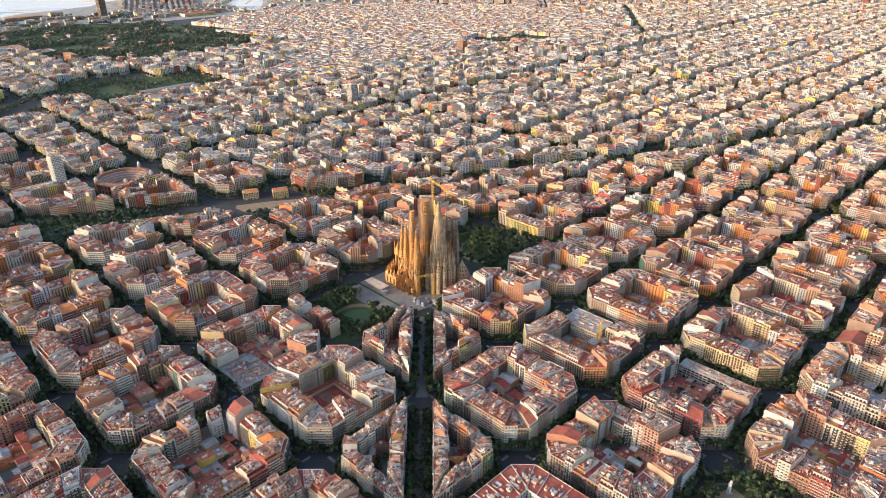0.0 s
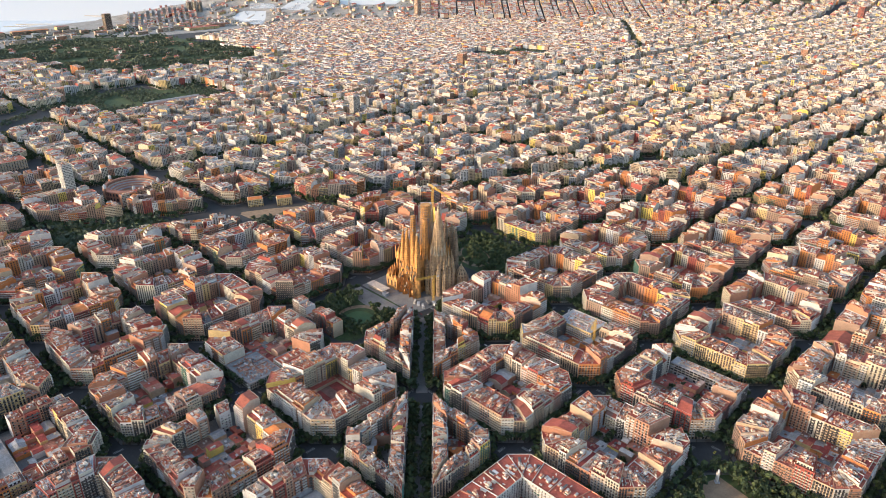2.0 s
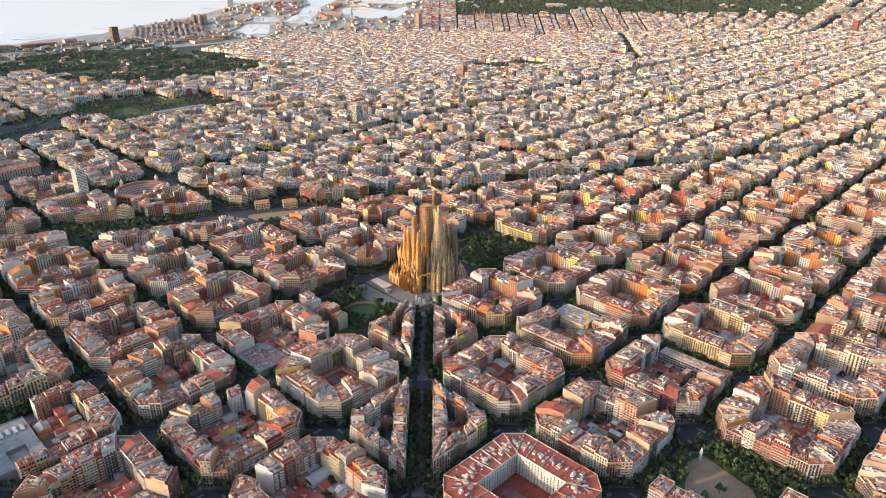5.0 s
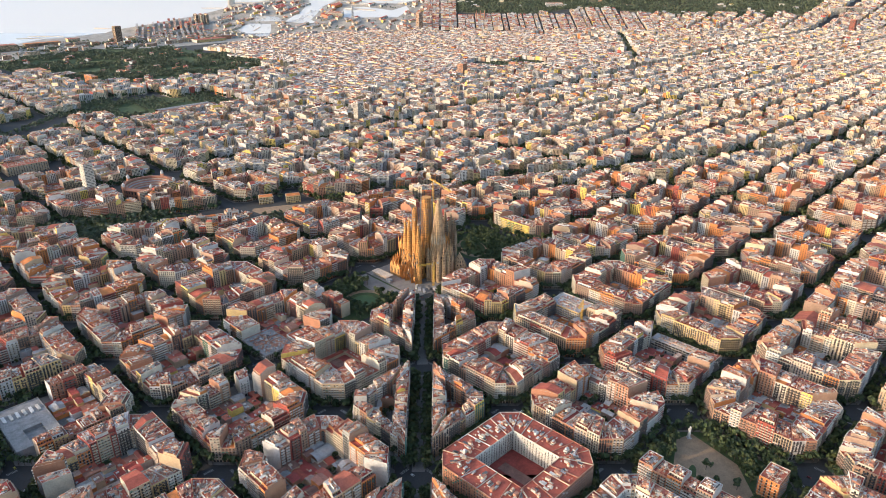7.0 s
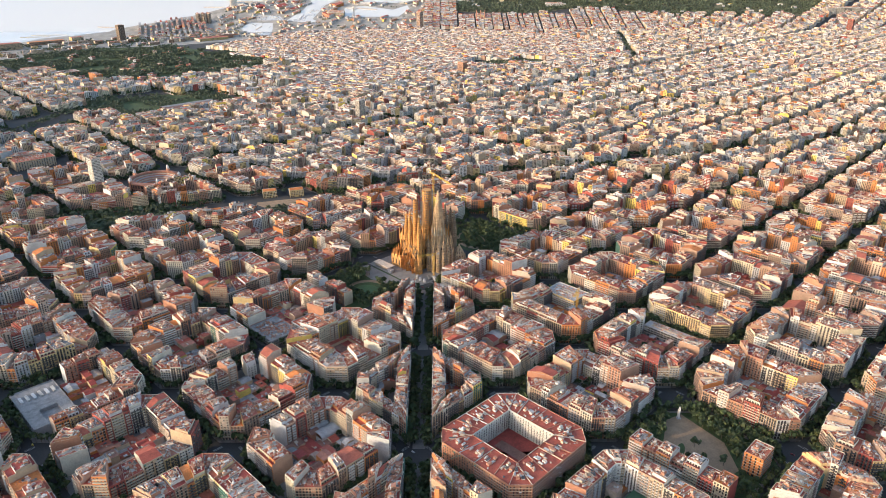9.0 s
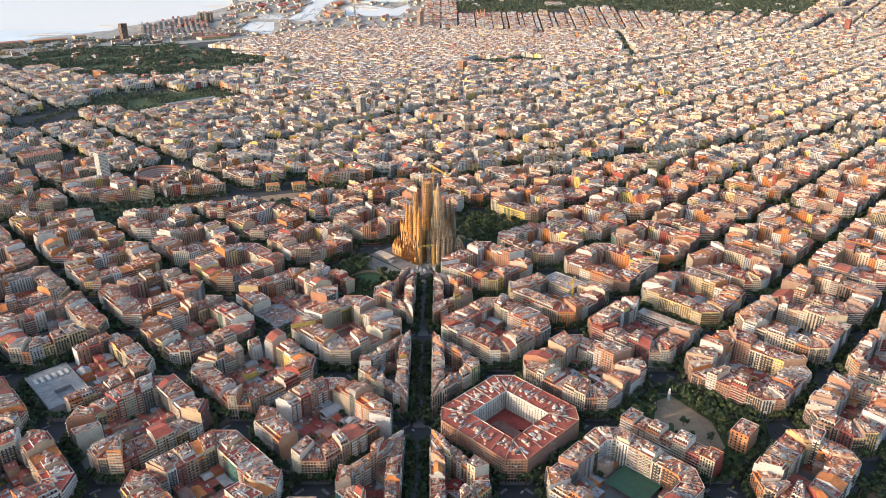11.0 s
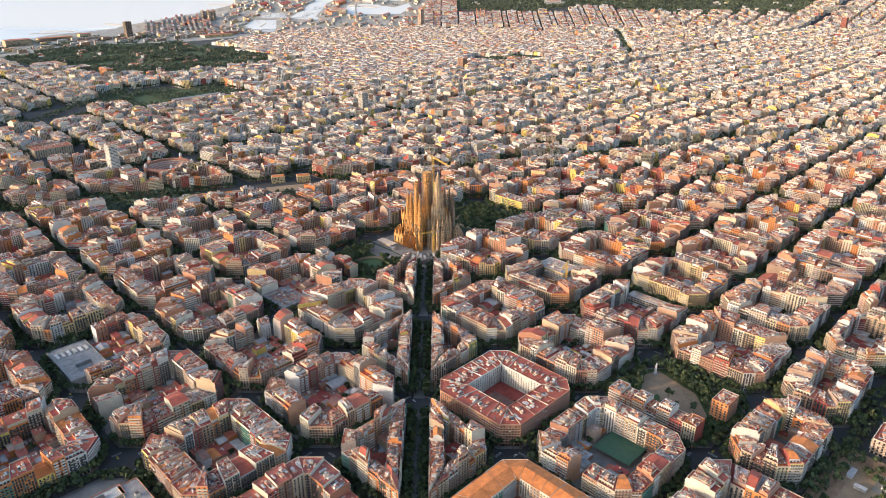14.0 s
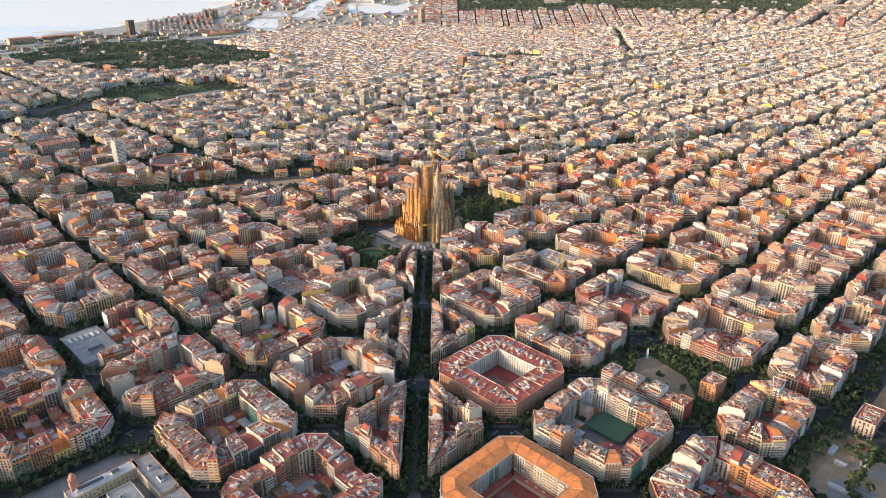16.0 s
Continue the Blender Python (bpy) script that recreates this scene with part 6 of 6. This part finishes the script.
# the old station hall with its long roof
st_hall = thing("station_hall", "long station hall with a grey and red curved roof", "station", (350, 1440, 0))
for k, (y, w) in enumerate(((1362, 28), (1397, 40), (1434, 28))):
    B = Batch()
    for m in range(8):
        a0, a1 = math.pi * m / 8, math.pi * (m + 1) / 8
        q = lambda a, x: (x, y - math.cos(a) * w / 2, 10 + math.sin(a) * w * 0.22)
        B.quads([[q(a0, 262), q(a0, 430), q(a1, 430), q(a1, 262)]], pk((9, 9, 6)[k], NR))
    part("roof_vault", B, M_ROOF, st_hall)
    B = Batch()
    walls(B, [(262, y - w / 2), (430, y - w / 2), (430, y + w / 2), (262, y + w / 2)], 0, 10, [pk(4, NW)])
    part("wall", B, M_WALL, st_hall)

# ---- the large park and the shore ----
rs = np.random.RandomState(95)
sheet("parkland", "grass of the large city park", CIUTADELLA, 0.12, M_LAWN)
sheet("parkland", "grass round the old station", STATION, 0.12, M_LAWN)
woods = [(x, y, rs.uniform(5, 8), rs.uniform(12, 18)) for x, y in scatter(rs, 100, 1100, 1800, 3100, 15, lambda x, y: in_polygon((x, y), CIUTADELLA) and noise.noise((x / 130, y / 130, 0)) + 0.6 * noise.noise((x / 45, y / 45, 4)) > -0.05)]
woods += [(x, y, rs.uniform(4, 6), rs.uniform(9, 14)) for x, y in scatter(rs, 100, 560, 1280, 1800, 15, lambda x, y: in_polygon((x, y), STATION) and not (252 < x < 440 and 1342 < y < 1456) and noise.noise((x / 90, y / 90, 3)) > -0.1)]
woods += [(x, y, rs.uniform(4, 6), rs.uniform(10, 14)) for x, y in scatter(rs, 980, 1090, 1880, 2500, 13, lambda x, y: True)]
woods += [(x, y, rs.uniform(5, 7), rs.uniform(12, 17)) for t in np.linspace(0, 1, 260) for x, y in ((2190 + 900 * t + rs.uniform(-15, 15), 935 + 640 * t + rs.uniform(-15, 15)),)]
woods += [(x, y, rs.uniform(4, 6), rs.uniform(10, 15)) for x, y in scatter(rs, 100, 1000, 3100, 3440, 17, lambda x, y: noise.noise((x / 100, y / 100, 7)) > 0.05)]
woods += [(x, y, rs.uniform(4, 6), rs.uniform(10, 15)) for x, y in scatter(rs, -290, 4, 410, 720, 8.5, lambda x, y: (-84 < diag_off(x, y) < 38 if x < -100 else -80 < diag_off(x, y) < -22) and x < -22 and abs(diag_off(x, y) - 6) > 9 and rs.rand() < 0.8)]
woods += [(x, y, rs.uniform(3.5, 5.5), rs.uniform(8, 12)) for x, y in scatter(rs, 12, 124, 404, 532, 8.5, lambda x, y: diag_off(x, y) < -34 or (diag_off(x, y) > 50 and rs.rand() < 0.5))]
woods += [(x, y, rs.uniform(4, 6), rs.uniform(10, 14)) for x, y in scatter(rs, 1655, 1895, 1155, 1395, 13, lambda x, y: abs(x - 1770) > 26 or abs(y - 1270) > 22)]
woods += [(x, y, rs.uniform(4, 6), rs.uniform(10, 14)) for x, y in scatter(rs, -320, 260, 1180, 1760, 12, lambda x, y: 24 < meridiana_off(x, y) < 62 and rs.rand() < 0.8)]
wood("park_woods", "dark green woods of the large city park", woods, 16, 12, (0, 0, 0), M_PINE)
B = fresh()
for _ in range(60):
    x, y = rs.uniform(200, 980), rs.uniform(1850, 2900)
    if in_polygon((x, y), CIUTADELLA):
        a = rs.uniform(0, 1.5)
        house(B, [(x + u * math.cos(a) - v * math.sin(a), y + u * math.sin(a) + v * math.cos(a)) for u, v in ((-14, -9), (14, -9), (14, 9), (-14, 9))], 3, rs, dict(new_style(rs), pitched=1, wall=pk(4, NW)), 3)
finish(B, "park_pavilions", "small ochre pavilions among the park trees", "pavilions", (500, 2400, 0), kind="stuff")

sheet("shore_ground", "pale paved ground along the shore and round the harbour", [(100, 2960), (1010, 2900), (1500, 2860), (2400, 2450), (2780, 2560), (3150, 2930), (350, 5730), (100, 3500)], 0.1, plain("pale_quay_stone", (0.40, 0.36, 0.31), 40, 6.0, 0.35, 0.9))
B = fresh()
for _ in range(200):
    x, y = rs.uniform(150, 1500), rs.uniform(2960, 3600)
    if 2980 < y < 3120 + 0.34 * (x - 100) and not in_polygon((x, y), CIUTADELLA):
        w, d = rs.uniform(20, 60), rs.uniform(12, 24)
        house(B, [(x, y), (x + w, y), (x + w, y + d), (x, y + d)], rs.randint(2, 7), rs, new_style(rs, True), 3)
finish(B, "shore_houses", "scattered pale buildings between the park and the sea", "buildings", (800, 3200, 0), kind="stuff")
slab("tall_slab", "tall tan slab building at the park's edge", 300, 2040, 22, 74, 13, 0, 161, wall=pk(11, NW), roof=pk(3, NR), balcony=0)
slab("market_hall", "broad reddish building with a pale flat roof", 236, 2500, 90, 84, 5, 0, 162, wall=pk(4, NW), roof=pk(5, NR), balcony=0)
slab("museum_wing", "broad brown building with a light court roof", 300, 2350, 84, 70, 4, 0, 163, wall=pk(6, NW), roof=pk(7, NR), balcony=0)
slab("court_house", "long orange-brown building beside the promenade", 690, 1800, 40, 100, 6, 0, 164, wall=pk(11, NW), roof=pk(3, NR), balcony=0)
arch = thing("triumphal_arch", "red brick triumphal arch on the promenade", "arch", (736, 1592, 0))
for y in (1582, 1602):
    B = Batch()
    B.boxes([(736, y, 0)], (1, 0), (9, 9, 22), 0.5)
    part("pier", B, M_BRICK, arch)
B = Batch()
B.boxes([(736, 1592, 20)], (1, 0), (9, 29, 9), 0.5)
part("attic", B, M_BRICK, arch, "brick attic with a cornice")

# fishermen's quarter: close parallel rows by the beach
B = fresh()
way = Vector((433, 969)).normalized()
side = Vector((way.y, -way.x))
for k in range(13):
    o = Vector((1010, 3330)) + Vector((283, -264)) * (k / 12)
    for m in range(15):
        if k > 8 and m > 11 or rs.rand() < 0.06:
            continue
        a, b = o + way * (m * 46), o + way * (m * 46 + 42)
        if in_polygon(tuple(b), SEA):
            continue
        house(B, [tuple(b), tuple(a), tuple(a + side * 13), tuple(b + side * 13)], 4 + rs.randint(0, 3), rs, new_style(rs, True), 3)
finish(B, "beach_quarter", "close parallel rows of reddish houses by the beach", "houses", (1300, 3600, 0), kind="stuff")
for k in range(3):
    slab("beach_tower", "slim pale tower block behind the beach", 1478 + k * 24, 3532 - k * 20, 15, 30, 18, 0, 120 + k, wall=pk(8, NW), balcony=2)
B = fresh()
for x0, y0, w, d, fl in ((300, 3300, 120, 60, 9), (480, 3400, 170, 40, 5), (700, 3440, 60, 40, 6), (1180, 2960, 170, 60, 4), (1100, 3060, 120, 40, 5), (150, 3250, 60, 40, 7), (2090, 3030, 40, 70, 6), (2240, 3150, 60, 40, 5), (2000, 3300, 60, 30, 3), (2090, 3400, 50, 30, 3), (1960, 3380, 70, 40, 4), (1860, 3480, 60, 40, 4), (1560, 2790, 160, 40, 4), (1320, 3010, 120, 30, 5)):
    house(B, [(x0, y0), (x0 + w, y0), (x0 + w, y0 + d), (x0, y0 + d)], fl, rs, dict(new_style(rs), wall=rp(rs, WALL_W)), 3)
grove = []
for n in range(900):
    f, l = rs.uniform(3120, 4050), rs.uniform(-1350, 120)
    x, y = diagonal(f, l)
    if not any(in_polygon((x + u, y + v), P) for P in (SEA, OLD_TOWN, *HARBOUR) for u, v in ((0, 0), (24, 0), (24, 18), (0, 18))):
        if n % 3 == 0:
            grove.append((x, y, rs.uniform(3, 5.5), rs.uniform(7, 12)))
        else:
            w, d = (rs.uniform(40, 70), rs.uniform(12, 18)) if n % 5 == 0 else rs.uniform(12, 26, 2)
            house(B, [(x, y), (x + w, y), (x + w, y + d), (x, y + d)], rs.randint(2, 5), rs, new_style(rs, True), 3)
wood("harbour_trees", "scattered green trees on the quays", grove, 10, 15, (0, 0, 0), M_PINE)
finish(B, "shore_buildings", "large low buildings along the shore and the harbour", "buildings", (1200, 3200, 0), kind="stuff")

# sail-shaped hotel at the end of the beach
HX, HY = 1792.0, 3650.0
hotel = thing("sail_hotel", "pale sail-shaped hotel tower at the shore", "hotel", (HX, HY, 0))
B = Batch()
levels = [(0, 24, 12), (30, 25, 13), (60, 22, 12), (84, 15, 10), (100, 6, 8)]
rings = [[(HX + u + a * math.cos(w), HY - u + b * math.sin(w), z) for w in np.linspace(0, 2 * math.pi, 21)[:-1]] for (z, a, b), u in zip(levels, (0, 0, 2, 5, 10))]
for lo, hi in zip(rings, rings[1:]):
    B.quads([[lo[k], lo[(k + 1) % 20], hi[(k + 1) % 20], hi[k]] for k in range(20)], pk(3, NW))
part("tower", B, M_WALL, hotel)
B = Batch()
B.boxes([(HX + 34, HY - 20, 0)], (0.7, -0.7), (60, 30, 16), pk(3, NW))
part("podium", B, M_WALL, hotel, "low pale podium")

# quays and breakwaters across the water
B = Batch()
for x0, y0, x1, y1, wd in ((1822, 3728, 1940, 3600, 22), (1940, 3600, 2130, 3556, 14), (2130, 3556, 2281, 3519, 12), (1770, 3340, 1840, 3330, 8), (1790, 3370, 1850, 3350, 8), (2290, 3110, 2400, 2940, 16), (2360, 3130, 2470, 3010, 12), (2480, 3150, 2600, 3000, 14),
                           (1010, 3905, 1095, 3800, 10), (560, 3830, 690, 3760, 12), (640, 3900, 790, 3780, 12), (1640, 3760, 1735, 3665, 9), (1660, 3190, 1720, 3215, 7), (1600, 3090, 1650, 3130, 7)):
    d = np.array([x1 - x0, y1 - y0], float)
    l = np.linalg.norm(d)
    B.boxes([((x0 + x1) / 2, (y0 + y1) / 2, 0)], d / l, (l, wd, 2.5), pk(5, 8))
tagged(part("quays", B, M_CLUTTER), "pale stone quays and breakwaters in the harbour", "quay", kind="structure")
for x, y, a, l in ((2420, 3060, -50, 110), (2610, 2900, -45, 90), (2300, 3060, -50, 70), (180, 4330, 10, 40), (330, 4500, 30, 36), (1390, 4360, 20, 40), (2140, 3330, 60, 60)):
    e = thing("ship", "pale ship lying in the hazy water", "ship", (x, y, 0.4), "ships on the water")
    c, s = math.cos(radians(a)), math.sin(radians(a))
    B = Batch()
    deck = [(x + u * c - v * s, y + u * s + v * c) for u, v in ((-l / 2, -l * 0.07), (l * 0.35, -l * 0.07), (l / 2, 0), (l * 0.35, l * 0.07), (-l / 2, l * 0.07))]
    B.polygon(deck, l * 0.06, pk(4, 8))
    walls(B, deck, 0.4, l * 0.06, [pk(4, 8)])
    part("hull", B, M_CLUTTER, e)
    B = Batch()
    B.boxes([(x - c * l * 0.1, y - s * l * 0.1, l * 0.06)], (c, s), (l * 0.6, l * 0.1, l * 0.08), pk(2, 8))
    part("superstructure", B, M_CLUTTER, e, "white superstructure")
# moored yachts: hulls in close rows
B = Batch()
for P in (OLD_PORT, YACHT_BASIN, CHANNEL[:7]):
    for x, y in scatter(rs, min(p[0] for p in P), max(p[0] for p in P), min(p[1] for p in P), max(p[1] for p in P), 15, lambda x, y: in_polygon((x, y), P) and noise.noise((x / 60, y / 60, 9)) > (0.12 if P is not YACHT_BASIN else -0.3)):
        B.boxes([(x, y, 0.3)], (0.8, 0.6), (rs.uniform(8, 14), 3.4, rs.uniform(1.6, 3.0)), pk(rs.choice([2, 2, 0, 4]), 8))
tagged(part("moored_yachts", B, M_CLUTTER), "white yachts moored in close rows", "yachts", kind="stuff")
# trade centre on its pier, and the slender mast of the cable car
slab("trade_centre", "pale yellow office building on a harbour pier", 2150, 3040, 44, 110, 8, 40, 151, wall=pk(0, NW), roof=pk(7, NR), balcony=0)
mast = thing("cable_car_mast", "slender steel lattice mast of the harbour cable car", "mast", (2118, 2818, 0))
for dx, dy in ((-6, -6), (6, -6), (6, 6), (-6, 6)):
    B = Batch()
    lattice(B, (2118 + dx, 2818 + dy, 0), (2118 + dx * 0.35, 2818 + dy * 0.35, 118), 2.4, 14)
    part("leg", B, M_STEEL, mast)
B = Batch()
B.boxes([(2118, 2818, 60)], (1, 0), (13, 13, 5), pk(4, 8))
B.boxes([(2118, 2818, 112)], (1, 0), (10, 10, 7), pk(4, 8))
part("platform", B, M_CLUTTER, mast, "grey landing platforms")
# three old chimneys of a power station
for k, (x, y) in enumerate(((2711, 2356), (2729, 2338), (2747, 2320))):
    c = thing("chimney", "tall tapered brick chimney of the old power station", "chimney", (x, y, 0), "three old chimneys")
    B = Batch()
    ribbed(B, x, y, [(3.6, 0), (3.0, 30), (2.4, 62), (2.7, 64)], 12, pk(3, 8), row=4, start=1e9)
    part("shaft", B, M_CLUTTER, c)

# ---- the wooded hill above the city ----
rs = np.random.RandomState(97)
B = Batch()
strips = np.linspace(60, 2690, 60)
for l0, l1 in zip(strips, strips[1:]):
    B.polygon([diagonal(wood_edge(l0), l0), diagonal(wood_edge(l1), l1), diagonal(4330, l1), diagonal(4330, l0)], 0.15, 0.5)
tagged(part("hillside", B, plain("dry_hillside", (0.14, 0.13, 0.075), 30, 4.0, 0.35, 0.95)), "dry grass of the wooded hill above the city", "hill", kind="structure")
woods, villas = [], fresh()
for f in np.arange(3630, 4250, 12):
    for l in np.arange(60, 2690, 14):
        f_, l_ = f + rs.uniform(-5, 5), l + rs.uniform(-6, 6)
        over = f_ - wood_edge(l_)
        if over < 4:
            continue
        x, y = diagonal(f_, l_)
        open_ground = noise.noise((l_ / 160, f_ / 60, 5)) + 0.5 * noise.noise((l_ / 50, f_ / 30, 1))
        if open_ground > 0.33:
            if rs.rand() < 0.10:
                villas["wall"].boxes([(x, y, 0)], (0.707, -0.707), (rs.uniform(14, 34), rs.uniform(10, 16), rs.uniform(6, 12)), rp(rs, WALL_HAZED), rp(rs, [1, 1, 3, 4, 0.1, 0.1, 0.1, 0.1, 2, 3, 4, 0.1, 0.1, 0.1]))
        elif rs.rand() < 0.92:
            woods.append((x, y, rs.uniform(6, 9), rs.uniform(10, 16)))
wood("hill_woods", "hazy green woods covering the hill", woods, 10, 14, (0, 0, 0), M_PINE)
finish(villas, "hill_villas", "scattered pale villas among the trees of the hill", "houses", (3300, 1800, 0), kind="stuff")
slab("palace", "pale ochre palace with a long front below the woods", 3892, 1312, 130, 30, 6, -47, 152, wall=pk(0, NW), roof=pk(5, NR), balcony=0)
slab("palace", "small pale palace with a tiled roof on the hill's edge", 3790, 1420, 56, 26, 6, -47, 153, wall=pk(0, NW), roof=pk(5, NR), balcony=0)
slab("museum", "low white museum building in the hill's woods", 3262, 2180, 110, 30, 6, -45, 154, wall=pk(10, NW), roof=pk(7, NR), balcony=0)
for k in range(4):
    slab("apartment_block", "pale slab block at the city's edge", 4390 + 38 * k, 850 - 34 * k, 18, 56, 13, 45, 155 + k, wall=pk(3, NW), roof=pk(7, NR), balcony=2)
